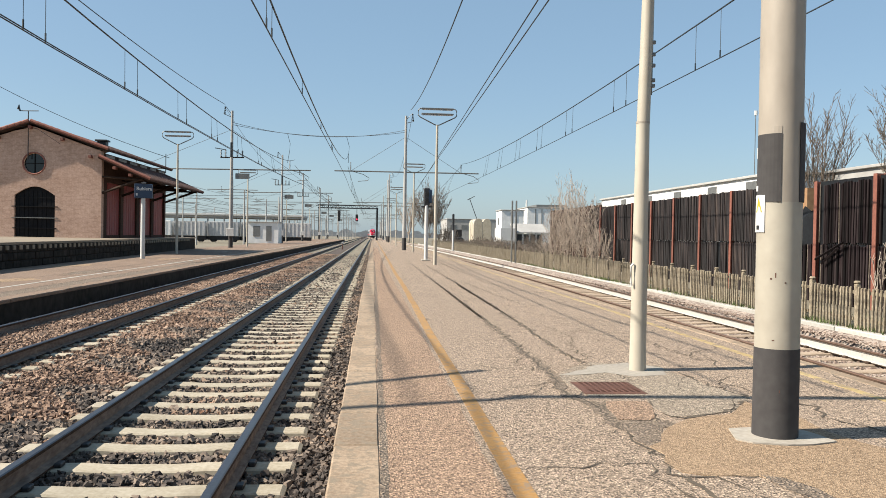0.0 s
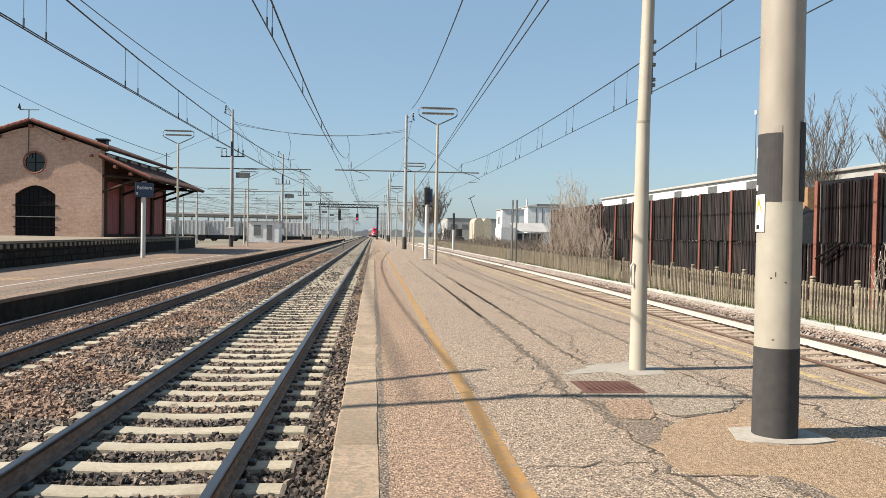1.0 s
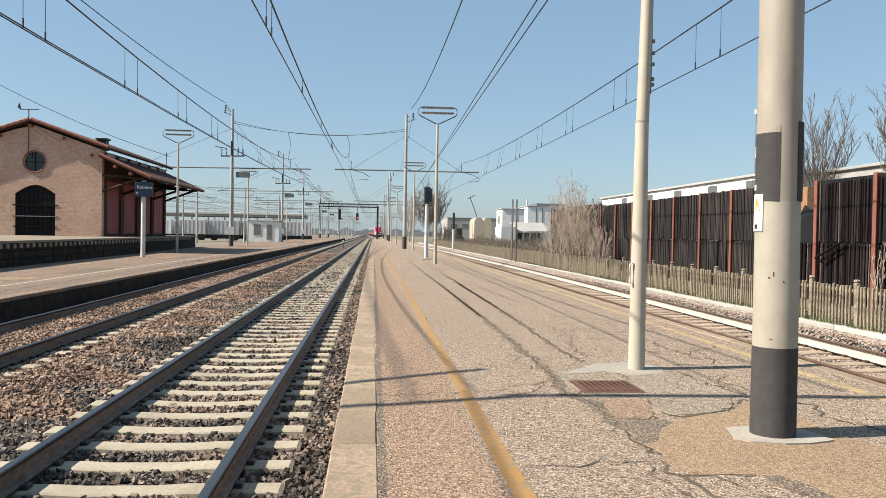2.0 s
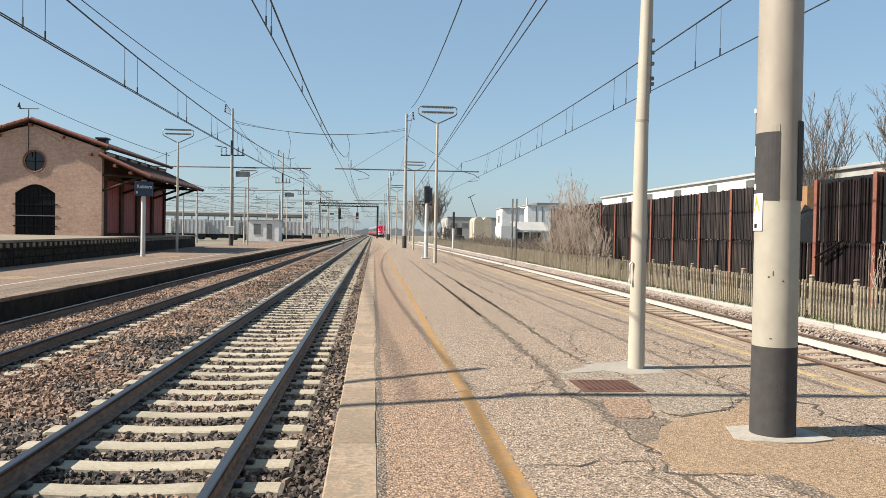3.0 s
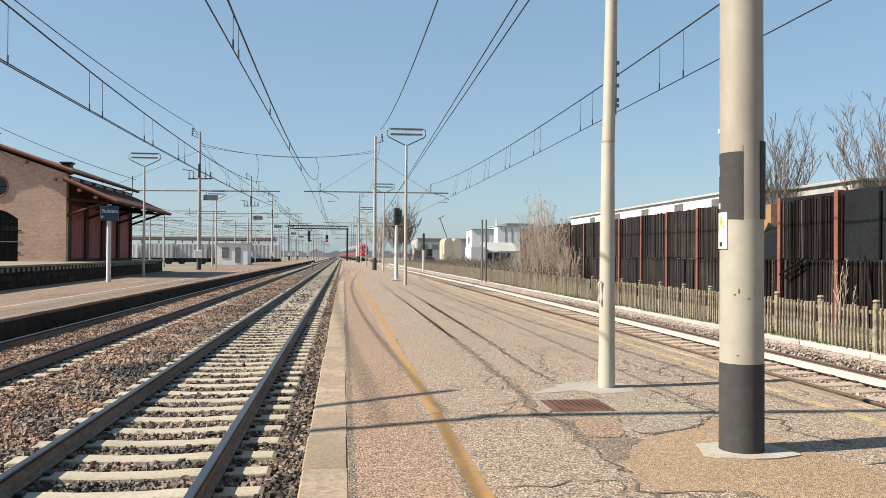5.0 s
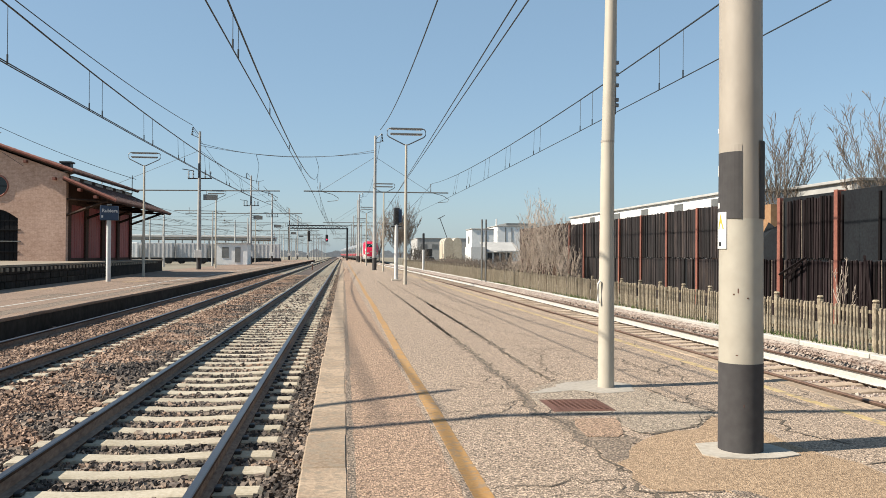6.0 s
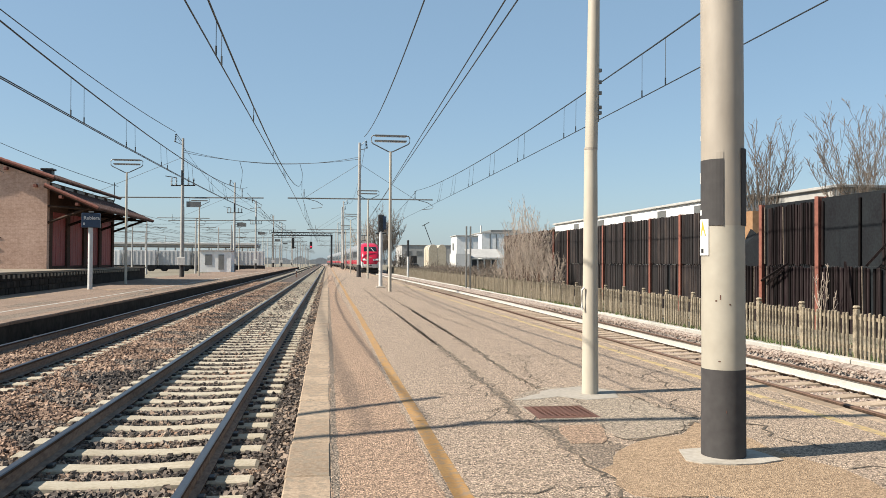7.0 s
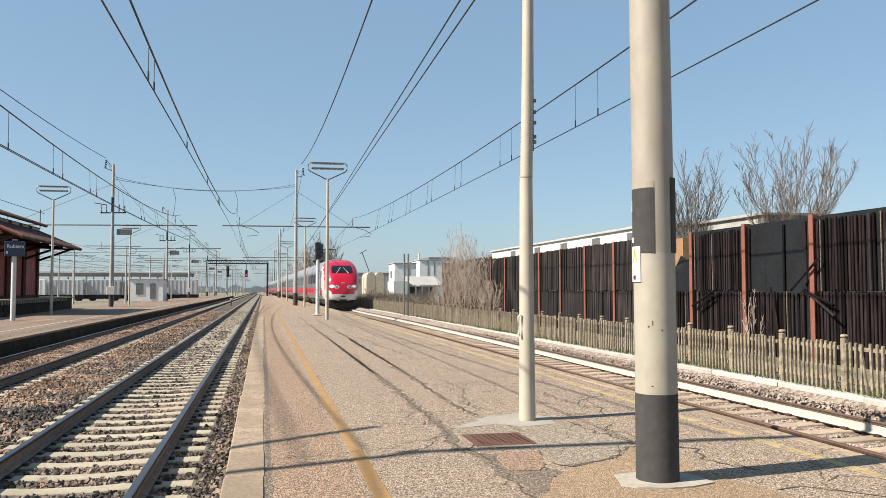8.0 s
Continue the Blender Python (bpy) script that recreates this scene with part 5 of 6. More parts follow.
def picket_fence():
    """Concrete picket fence: a post every 1.52 m, two rails and thin pale pickets."""
    f = thing("picket_fence", "low weathered concrete picket fence beside the loop track", "fence")
    X, top = 8.68, 0.66
    rng = random.Random(12)
    post = B()
    box(post, -0.045, 0.045, -0.045, 0.045, -0.2, 0.70, 0.012)
    box(post, -0.05, 0.05, -0.05, 0.05, 0.703, 0.76, 0.022)
    post_ob = part("post", post, M["fence"], f)
    picket = B()
    slab_pts = [(-0.021, -0.10), (0.021, -0.10), (0.021, 0.635), (0.0, 0.65), (-0.021, 0.635)]
    a, b = [picket.verts.new((0.013, y, z)) for y, z in slab_pts], [picket.verts.new((-0.013, y, z)) for y, z in slab_pts]
    picket.faces.new(a)
    picket.faces.new(b[::-1])
    for j in range(5):
        picket.faces.new((a[j], b[j], b[(j + 1) % 5], a[(j + 1) % 5]))
    bmesh.ops.recalc_face_normals(picket, faces=picket.faces[:])
    picket_ob = part("picket", picket, M["fence"], f)
    rail = B()
    box(rail, -0.018, 0.018, 0.06, 1.46, -0.028, 0.028)
    rail_ob = part("fence_rail", rail, M["fence"], f)
    y, n = 7.75, 0
    far = B()
    first = True
    while y < 118:
        near = y < 50
        m = pose(X, y, 0, rng.uniform(-1.5, 1.5), rng.uniform(-2, 2), rng.uniform(-2, 2))
        if first:
            post_ob.matrix_basis = m
        elif near:
            share("post", post_ob, f, m)
        else:
            box(far, X - 0.06, X + 0.06, y - 0.06, y + 0.06, -0.2, 0.82)
        for z in (0.08, 0.555):
            if near:
                mm = pose(X - 0.035, y, z, rng.uniform(-0.4, 0.4))
                if first and z < 0.1:
                    rail_ob.matrix_basis = mm
                else:
                    share("fence_rail", rail_ob, f, mm)
            else:
                box(far, X - 0.05, X - 0.02, y, y + 1.5, z - 0.025, z + 0.025)
        for k in range(13):
            yy = y + 0.118 + k * 0.107
            tilt = rng.uniform(-1.5, 1.5) + (rng.uniform(-12, 12) if rng.random() < 0.03 else 0)
            dz = rng.uniform(-0.015, 0.015)
            if near and y < 41:
                mm = pose(X - 0.075, yy, dz, tilt, rng.uniform(-1, 1), 0)
                if first and k == 0:
                    picket_ob.matrix_basis = mm
                else:
                    share("picket", picket_ob, f, mm)
            else:
                box(far, X - 0.088, X - 0.062, yy - 0.021, yy + 0.021, -0.1, 0.65)
        first = False
        y += 1.52
    tagged(part("fence_rest", far, M["fence"], f), kind="stuff")


def noise_wall():
    """Dark vertical slats in two rows between red-oxide posts 2.5 m apart; some slats are gone."""
    w = thing("noise_wall", "dark slatted noise barrier with rusty red posts, partly broken", "barrier wall")
    X, Z0, Z1, ZM = 11.5, -0.12, 3.02, 1.40
    rng = random.Random(21)
    post_ob = slat_ob = slat_pale = None
    far, back = B(), B()
    y = 5.12
    while y < 40.2:
        m = pose(X, y, rng.uniform(-0.03, 0.03), 0, 0, 0)
        if post_ob is None:
            bm = B()
            box(bm, -0.11, -0.095, -0.07, 0.07, Z0, Z1 + 0.01)
            box(bm, 0.095, 0.11, -0.07, 0.07, Z0, Z1 + 0.01)
            box(bm, -0.095, 0.095, -0.008, 0.008, Z0, Z1 + 0.01)
            post_ob = part("steel_post", bm, M["red_post"], w, "red oxide painted steel post")
            post_ob.matrix_basis = m
        else:
            share("steel_post", post_ob, w, m)
        open_top = abs(y - 20.12) < 0.1           # the broken bay
        bare_top = abs(y - 15.12) < 0.1           # slats fallen off the upper sheet
        # sheet behind the slats
        if not open_top:
            box(back, X + 0.02, X + 0.05, y + 0.01, y + 2.49, ZM, Z1 - 0.02)
        box(back, X + 0.02, X + 0.05, y + 0.01, y + 2.49, Z0, ZM - 0.001)
        for row, (z0, z1) in enumerate(((Z0, ZM - 0.02), (ZM + 0.02, Z1))):
            for k in range(25):
                yy = y + 0.10 + k * 0.096
                if row == 1 and (open_top or (bare_top and k not in (0, 1, 2, 10, 24))):
                    continue
                if rng.random() < 0.05:
                    continue
                mm = pose(X - 0.02 + rng.uniform(-0.012, 0.012), yy, z0 + rng.uniform(-0.03, 0.02), rng.uniform(-0.5, 0.5), rng.uniform(-0.6, 0.6), rng.uniform(-8, 8))
                if y < 21 and y > 9:
                    if slat_ob is None:
                        slat_ob = part("slat", box(B(), -0.02, 0.02, -0.03, 0.03, 0, z1 - z0, 0.006), M["slat"], w)
                        slat_ob.matrix_basis = mm
                        slat_pale = part("slat", box(B(), -0.012, 0.012, -0.012, 0.012, 0, z1 - z0, 0.004), M["bark"], w)
                        slat_pale.matrix_basis = pose(X - 0.03, 9.9, z0)
                    else:
                        pale = share("slat", slat_pale if rng.random() < 0.04 and slat_pale else slat_ob, w, mm)
                else:
                    dx, dz = rng.uniform(-0.012, 0.012), rng.uniform(-0.02, 0.02)
                    box(far, X - 0.04 + dx, X + dx, yy - 0.03, yy + 0.03, z0 + dz, z1 + dz)
        y += 2.5
    tagged(part("slat_rest", far, slat_far, w), kind="stuff")
    part("backing_sheet", back, M["slat_back"], w, "dark grey backing sheet")
    for a, b in (((X - 0.16, 15.75, 1.42), (X - 0.2, 14.75, 2.1)), ((X - 0.16, 15.3, 1.40), (X - 0.2, 14.35, 1.12)), ((X - 0.14, 15.2, 1.36), (X - 0.3, 14.2, 0.9)),
                 ((X - 0.14, 20.0, 1.0), (X - 0.18, 18.7, 1.45)), ((X - 0.14, 19.7, 0.9), (X - 0.2, 18.9, 1.3)), ((X - 0.1, 16.3, 0.1), (X - 0.15, 16.5, 1.5))):
        part("loose_slat", tube(B(), [a, b], 0.035, 4), M["slat"], w)
    # torn black sheet in the broken bay
    bm = B()
    pts = [(20.25, 2.35), (20.5, 2.25), (20.9, 2.4), (21.3, 2.1), (22.4, 2.2), (22.5, 1.35), (20.2, 1.35)]
    lo = [bm.verts.new((X + 0.05 + 0.05 * math.sin(3 * p[0]), p[0], p[1])) for p in pts]
    hi = [bm.verts.new((X + 0.07 + 0.05 * math.sin(3 * p[0]), p[0], p[1])) for p in pts]
    bm.faces.new(lo)
    bm.faces.new(hi[::-1])
    for k in range(7):
        bm.faces.new((lo[k], lo[(k + 1) % 7], hi[(k + 1) % 7], hi[k]))
    part("torn_sheet", bm, M["slat_back"], w)
    # plain brown boards past the last post
    r = random.Random(3)
    bm = B()
    y = 40.2
    while y < 52:
        box(bm, X - 0.03, X + 0.03, y, y + 0.19, Z0, 3.15 + r.uniform(-0.03, 0.03))
        y += 0.2
    tagged(part("brown_boards", bm, M["wood_dark"], w, "brown boards"), kind="stuff")


slat_far = stone_material("dark_slats", ((0.005, 0.002, 0.002), (0.008, 0.006, 0.006), (0.017, 0.011, 0.011), (0.053, 0.038, 0.031)), 0.85)


# ---- bare trees and shrubs ----
def bare_tree(name, label, at, height, width, fork, limbs, seed, mat, shoots=16, twigs=5, twig=0.008, category="tree"):
    """A leafless crown: limbs fan out from the fork to a rounded outline, each with upward shoots and fine twigs."""
    rng = random.Random(seed)
    t = thing(name, label, category, at)
    trunk, crown = B(), B()
    foot = 0.016 * height if limbs < 14 and fork > 0.5 else 0.012
    if fork > 0.5:
        tube(trunk, [(0, 0, 0), (0.04, 0.02, fork * 0.5), (0, 0, fork)], foot, 8, True, [foot * 1.25, foot, foot * 0.9])
    def bar(bm, pts, r0, r1, sides=3):
        n = len(pts) - 1
        tube(bm, pts, r0, sides, False, [max(twig, r0 + (r1 - r0) * i / n) for i in range(n + 1)])
    for k in range(limbs):
        a = 2 * math.pi * (k * 0.618 + rng.uniform(-0.05, 0.05))
        tilt = math.sqrt((k + 0.5) / limbs) * 1.22
        reach = rng.uniform(0.78, 1.0)
        top = Vector((math.cos(a) * math.sin(tilt) * width / 2 * reach, math.sin(a) * math.sin(tilt) * width / 2 * reach, fork + (height - fork) * (0.22 + 0.78 * math.cos(tilt)) * reach))
        spread = 0.0 if fork > 0.5 else 0.12 * width
        base = Vector((math.cos(a) * spread * math.sin(tilt), math.sin(a) * spread * math.sin(tilt), fork * rng.uniform(0.7, 1.0)))
        mid = base.lerp(top, 0.5) + Vector((math.cos(a), math.sin(a), 0)) * 0.07 * width * math.sin(tilt) + Vector((rng.gauss(0, 0.05), rng.gauss(0, 0.05), 0)) * height * 0.25
        def limb(u):
            return base.lerp(mid, u).lerp(mid.lerp(top, u), u)
        bar(trunk, [limb(i / 6) for i in range(7)], foot * 0.34, twig, 5)
        length = (top - base).length
        for q in range(shoots):
            u = 0.22 + 0.78 * (q + rng.random()) / shoots
            p = limb(u)
            d = (limb(min(1, u + 0.05)) - limb(u - 0.05)).normalized()
            side = Vector((rng.gauss(0, 1), rng.gauss(0, 1), rng.uniform(-0.2, 0.9))).normalized()
            d = (d + side * 0.75 + Vector((0, 0, 0.35))).normalized()
            l = length * rng.uniform(0.16, 0.34) * (1.15 - 0.55 * u)
            tip = p + d * l + Vector((0, 0, l * 0.18))
            bar(crown, [p, p + d * l * 0.55, tip], foot * 0.13, twig)
            for w in range(twigs):
                v = rng.uniform(0.25, 1.0)
                b = p.lerp(tip, v)
                e = (d + Vector((rng.gauss(0, 0.6), rng.gauss(0, 0.6), rng.uniform(0.1, 0.7)))).normalized() * l * rng.uniform(0.25, 0.55)
                bar(crown, [b, b + e], twig, twig * 0.7)
    part("trunk", trunk, M[mat], t, "", True)
    part("crown", crown, M[mat], t, "leafless twigs", True)
    return t


verge()
picket_fence()
noise_wall()
bare_tree("bare_tree", "leafless grey tree behind the noise barrier", (22.1, 30.5, -0.1), 8.1, 6.4, 3.2, 15, 5, "bark", 18, 6, 0.008)
bare_tree("bare_tree", "small leafless tree behind the noise barrier", (20.5, 36.0, -0.1), 8.3, 3.8, 3.2, 11, 9, "bark", 16, 5, 0.008)
bare_tree("bare_tree", "leafless grey tree beside the loop track", (8.4, 120.0, -0.2), 9.4, 6.8, 1.6, 20, 14, "bark", 20, 8, 0.013)
bare_tree("bare_tree", "leafless grey tree beside the loop track", (6.6, 150.0, -0.2), 10.0, 7.0, 1.8, 12, 15, "bark_pale", 14, 5, 0.016)
for k, (x, y, h, w) in enumerate(((10.45, 37.0, 2.2, 1.6), (10.4, 39.2, 3.8, 2.0), (10.4, 41.6, 4.9, 2.6), (10.4, 44.2, 4.4, 2.2), (10.4, 46.8, 2.0, 2.2))):
    bare_tree("shrub", "pale leafless shrub growing by the barrier", (x, y, -0.1), h, w, 0.05, 17, 30 + k, "bark_pale", 10, 4, 0.007, "shrub")
for k, (x, y, h, w) in enumerate(((10.6, 122.0, 3.4, 3.0), (12.0, 126.0, 3.2, 3.6), (15.2, 116.0, 1.8, 3.4), (17.6, 118.0, 1.7, 3.6), (19.5, 122.0, 2.2, 3.0), (22.5, 112.0, 2.2, 3.6))):
    bare_tree("shrub", "grey brown brushwood on the waste ground", (x, y, -0.1), h, w, 0.05, 16, 60 + k, "bark", 9, 4, 0.014, "shrub")
bare_tree("shrub", "thin leafless shrub in front of the barrier", (11.1, 17.0, -0.1), 1.75, 0.8, 0.05, 4, 41, "bark_pale", 5, 2, 0.007, "shrub")


# ---- platform wear: cover, patches, cracks ----
def rough_outline(pts, seed, jitter=0.03, step=0.16):
    rng = random.Random(seed)
    out = []
    for (x0, y0), (x1, y1) in zip(pts, pts[1:] + pts[:1]):
        n = max(1, int(math.hypot(x1 - x0, y1 - y0) / step))
        for i in range(n):
            u = i / n
            out.append((x0 + (x1 - x0) * u + rng.gauss(0, jitter), y0 + (y1 - y0) * u + rng.gauss(0, jitter)))
    return out


def patch(name, pts, mat, label, seed, z=0.004, jitter=0.03):
    bm = B()
    slab(bm, rough_outline(pts, seed, jitter), -0.02, z)
    return tagged(part(name, bm, M[mat]), label, "patch", kind="structure")


def crack(points, width, seed, jitter=0.03, on=None):
    """A thin open crack: a dark ragged ribbon."""
    rng = random.Random(seed)
    line = []
    for (x0, y0), (x1, y1) in zip(points, points[1:]):
        n = max(2, int(math.hypot(x1 - x0, y1 - y0) / 0.07))
        for i in range(n):
            u = i / n
            line.append(Vector((x0 + (x1 - x0) * u + rng.gauss(0, jitter * 0.5), y0 + (y1 - y0) * u + rng.gauss(0, jitter * 0.5), 0)))
    line.append(Vector((*points[-1], 0)))
    left, right = [], []
    for i, p in enumerate(line):
        d = (line[min(i + 1, len(line) - 1)] - line[max(i - 1, 0)]).normalized()
        n = Vector((-d.y, d.x, 0))
        w = width * rng.uniform(0.35, 1.3) * (0.3 if i in (0, len(line) - 1) else 1)
        left.append(p + n * w / 2)
        right.append(p - n * w / 2)
    bm = B()
    for i in range(len(line) - 1):
        bm.faces.new([bm.verts.new((q.x, q.y, 0.005)) for q in (right[i], right[i + 1], left[i + 1], left[i])])
    return part("crack", bm, M["crack"], on or island)


M["crack"] = material("crack_dirt", (0.049, 0.038, 0.027), (0.108, 0.084, 0.059), 0.95, grain=40, blotch=3, bump=0.3)


def platform_wear():
    patch("red_band", [(0.07, -13.5), (0.76, -13.5), (0.74, 14), (0.55, 40), (0.5, 90), (0.07, 90)], "asphalt_red", "reddish asphalt band along the platform edge", 1, 0.003, 0.012)
    patch("concrete_patch", [(1.93, 8.30), (2.05, 8.6), (2.55, 9.15), (2.97, 9.23), (3.25, 8.87), (3.27, 8.41), (3.36, 7.76), (3.43, 7.2), (3.39, 7.01), (2.94, 6.49), (2.47, 6.34), (2.40, 6.55), (2.44, 6.95), (2.5, 7.2), (1.96, 7.2), (1.94, 7.75)], "patch_light", "pale cement patch round a rusty cover", 2, 0.004, 0.02)
    patch("cement_skim", [(1.98, 8.28), (2.5, 8.42), (2.75, 8.25), (3.1, 8.3), (3.2, 8.75), (2.95, 9.1), (2.5, 8.95)], "concrete", "smooth cement skim round the lamp post foot", 12, 0.0062, 0.025)
    patch("tan_patch", [(2.13, 5.75), (2.4, 6.14), (2.5, 6.27), (2.94, 6.45), (3.36, 6.96), (3.48, 6.28), (3.46, 5.86), (3.62, 5.3), (3.55, 4.3), (3.3, 3.3), (2.9, 3.1), (2.5, 4.3), (2.44, 4.74), (2.07, 4.75), (1.92, 4.81), (1.9, 5.06), (1.95, 5.4)], "patch_tan", "smooth tan asphalt repair round the mast foot", 3, 0.0055, 0.02)
    patch("brown_patch", [(2.06, 6.95), (2.42, 6.95), (2.3, 6.34), (2.2, 6.22), (1.95, 6.24), (1.98, 6.66)], "asphalt_red", "small brown asphalt repair", 4, 0.007, 0.015)
    patch("grey_patch", [(1.84, 7.1), (2.06, 6.95), (1.94, 6.25), (2.19, 6.2), (2.39, 6.24), (2.34, 6.05), (2.13, 5.79), (2.08, 5.55), (1.98, 5.3), (1.87, 5.45), (1.86, 6.15)], "patch_grey", "strip of coarse grey broken asphalt", 5, 0.0048, 0.03)
    patch("grey_patch", [(1.89, 30), (1.90, 20), (1.85, 9.0), (1.78, 7.2), (1.84, 7.1), (1.90, 8.0), (1.93, 9.0), (1.96, 20), (1.94, 30)], "patch_grey", "gravelly seam along an old trench", 7, 0.0044, 0.03)
    patch("grey_patch", [(2.52, 28), (2.48, 20), (2.36, 11.0), (2.38, 9.2), (2.43, 9.1), (2.43, 11.0), (2.53, 17), (2.57, 26), (2.56, 28)], "patch_grey", "gravelly seam along an old trench", 8, 0.0044, 0.03)
    patch("grey_patch", [(2.41, 4.76), (2.41, 4.5), (2.5, 4.2), (2.75, 3.6), (2.85, 3.65), (2.58, 4.3), (2.5, 4.7)], "patch_grey", "rubble-filled crack by the mast foot", 10, 0.0065, 0.02)
    patch("grey_patch", [(0.066, 3.0), (0.12, 3.0), (0.13, 20), (0.11, 45), (0.066, 45)], "patch_grey", "gravelly seam beside the edging slabs", 9, 0.0042, 0.006)
    patch("edge_band", [(-8.15, -13), (-7.63, -13), (-7.63, 110), (-8.15, 110)], "patch_grey", "dark gravelly band behind the opposite edging", 20, 0.003, 0.03)
    rng = random.Random(51)
    crack([(-8.16, 8), (-8.14, 30), (-8.18, 60), (-8.15, 110)], 0.04, 300, 0.03, far_platform)
    crack([(-9.9, 14), (-9.8, 34), (-10.0, 58)], 0.03, 301, 0.05, far_platform)
    for k in range(16):
        y = 11 + 3.6 * k + rng.uniform(-1, 1)
        x = rng.uniform(-12, -9.5)
        crack([(-8.2, y), (-9.0, y + rng.uniform(-0.5, 0.5)), (x, y + rng.uniform(-0.8, 0.8))], 0.03, 310 + k, 0.08, far_platform)
    for k in range(7):
        x, y = rng.uniform(-12.0, -8.6), 13 + 5 * k + rng.uniform(-1, 1)
        w, h = rng.uniform(0.3, 0.9), rng.uniform(1.0, 2.4)
        patch("dark_patch", [(x - w, y), (x, y - h), (x + w, y + 0.3), (x + 0.2, y + h)], "patch_grey" if k % 2 else "patch_tan", "old asphalt repair on the opposite platform", 330 + k, 0.003, 0.06)
    cover = thing("access_cover", "rusty square checkered steel cover", "cover", (2.0, 7.32, 0.0), 0)
    part("plate", box(B(), 0.0, 0.53, 0.0, 0.55, 0.0, 0.010, 0.003), M["rust_hatch"], cover)
    bm = B()
    for i in range(9):
        for j in range(9):
            x, y = 0.04 + i * 0.055, 0.045 + j * 0.057
            box(bm, x, x + 0.03, y, y + 0.012, 0.010, 0.014)
    tagged(part("tread", bm, M["rust_hatch"], cover), kind="stuff")
    part("cover_frame", box(B(), -0.03, 0.56, -0.03, 0.58, 0.0, 0.0075, 0.003), M["rust_hatch"], cover)
    seams = (
        ([(1.92, 44), (1.92, 28), (1.94, 16), (1.95, 12), (1.9, 10.7), (1.87, 9.0), (1.9, 8.3), (1.78, 7.67), (1.78, 7.13), (1.93, 6.89), (1.9, 6.15), (1.88, 5.67), (1.89, 5.33), (1.9, 5.12), (1.88, 4.81), (1.93, 4.51), (1.95, 4.1), (2.1, 3.4)], 0.032),
        ([(2.55, 40), (2.55, 26), (2.5, 17), (2.44, 12.7), (2.39, 11), (2.37, 9.9), (2.42, 9.15), (2.47, 8.85)], 0.026),
        ([(2.39, 6.5), (2.49, 6.32), (2.74, 6.42), (2.95, 6.53), (3.16, 6.83), (3.38, 7.01)], 0.045),
        ([(1.07, 4.95), (1.25, 4.96), (1.46, 5.0), (1.67, 5.01), (1.87, 5.03)], 0.016),
        ([(1.9, 4.76), (2.06, 4.74), (2.28, 4.74), (2.43, 4.76), (2.48, 4.88), (2.62, 5.11)], 0.022),
        ([(1.63, 5.8), (1.84, 5.92)], 0.018),
        ([(2.43, 4.76), (2.43, 4.62), (2.48, 4.46), (2.52, 4.33), (2.7, 3.7)], 0.022),
        ([(3.27, 8.41), (3.36, 7.76), (3.43, 7.4), (3.41, 7.07)], 0.032),
        ([(1.31, 7.6), (1.81, 7.9), (1.91, 7.97)], 0.016),
        ([(0.08, 7.15), (0.8, 7.3), (1.3, 7.45)], 0.012),
        ([(1.98, 8.30), (2.5, 8.44), (2.75, 8.27)], 0.018),
        ([(3.5, 9.97), (3.76, 9.51), (4.43, 9.2)], 0.016), ([(3.0, 11.2), (3.88, 11.07), (4.46, 11.1)], 0.016), ([(3.82, 10.77), (3.95, 9.3)], 0.014),
        ([(3.84, 6.89), (3.77, 6.49), (3.71, 6.23), (3.93, 5.85)], 0.036), ([(2.52, 4.85), (2.88, 4.88)], 0.010),
        ([(1.95, 6.6), (2.06, 6.95), (2.42, 6.96)], 0.02), ([(2.42, 6.95), (2.3, 6.34), (2.2, 6.22), (1.95, 6.24)], 0.028),
        ([(2.6, 12.2), (3.3, 12.4), (3.9, 12.0), (4.6, 12.3)], 0.016), ([(2.6, 13.6), (2.9, 13.2), (3.4, 13.4), (4.2, 12.9)], 0.014),
        ([(2.9, 15.5), (3.4, 14.2), (3.9, 13.8), (4.5, 13.1)], 0.016), ([(3.3, 9.0), (3.9, 8.8), (4.6, 9.0)], 0.014),
        ([(3.9, 7.4), (4.35, 8.2), (4.6, 8.8)], 0.016), ([(4.2, 5.4), (4.6, 6.2), (5.1, 6.5)], 0.014),
        ([(1.9, 22), (2.8, 21), (3.9, 21.6), (4.6, 20.4)], 0.026), ([(2.3, 17.3), (3.1, 16.5), (3.7, 17.2), (4.6, 16.2)], 0.022),
        ([(1.65, 34), (3.0, 33), (4.7, 34)], 0.035), ([(0.08, 17.5), (0.7, 17.3)], 0.012), ([(0.08, 29.4), (0.7, 29.0)], 0.016),
        ([(2.3, 28), (2.9, 24), (3.0, 20), (3.2, 17)], 0.022), ([(3.6, 30), (3.5, 25), (3.9, 21.6)], 0.024),
        ([(3.55, 60), (3.6, 44), (3.5, 34), (3.6, 30)], 0.04), ([(3.0, 44), (3.3, 40), (4.6, 40)], 0.04),
        ([(2.55, 9.4), (2.6, 10.4), (2.9, 11.5), (2.8, 12.9)], 0.014), ([(3.9, 11.0), (3.8, 10.2), (4.1, 9.3)], 0.014),
    )
    for k, (pts, w) in enumerate(seams):
        crack(pts, w * 0.9, 50 + k, 0.06)
    rng = random.Random(88)
    for k in range(64):
        x, y = rng.uniform(0.95, 4.8), 4 + 26 * rng.random() ** 1.5
        a = rng.uniform(0, 6.28)
        pts = [(x, y)]
        for i in range(rng.choice((2, 3, 4))):
            a += rng.gauss(0, 0.6)
            x, y = min(5.1, max(0.92, x + 0.28 * math.cos(a))), y + 0.34 * math.sin(a)
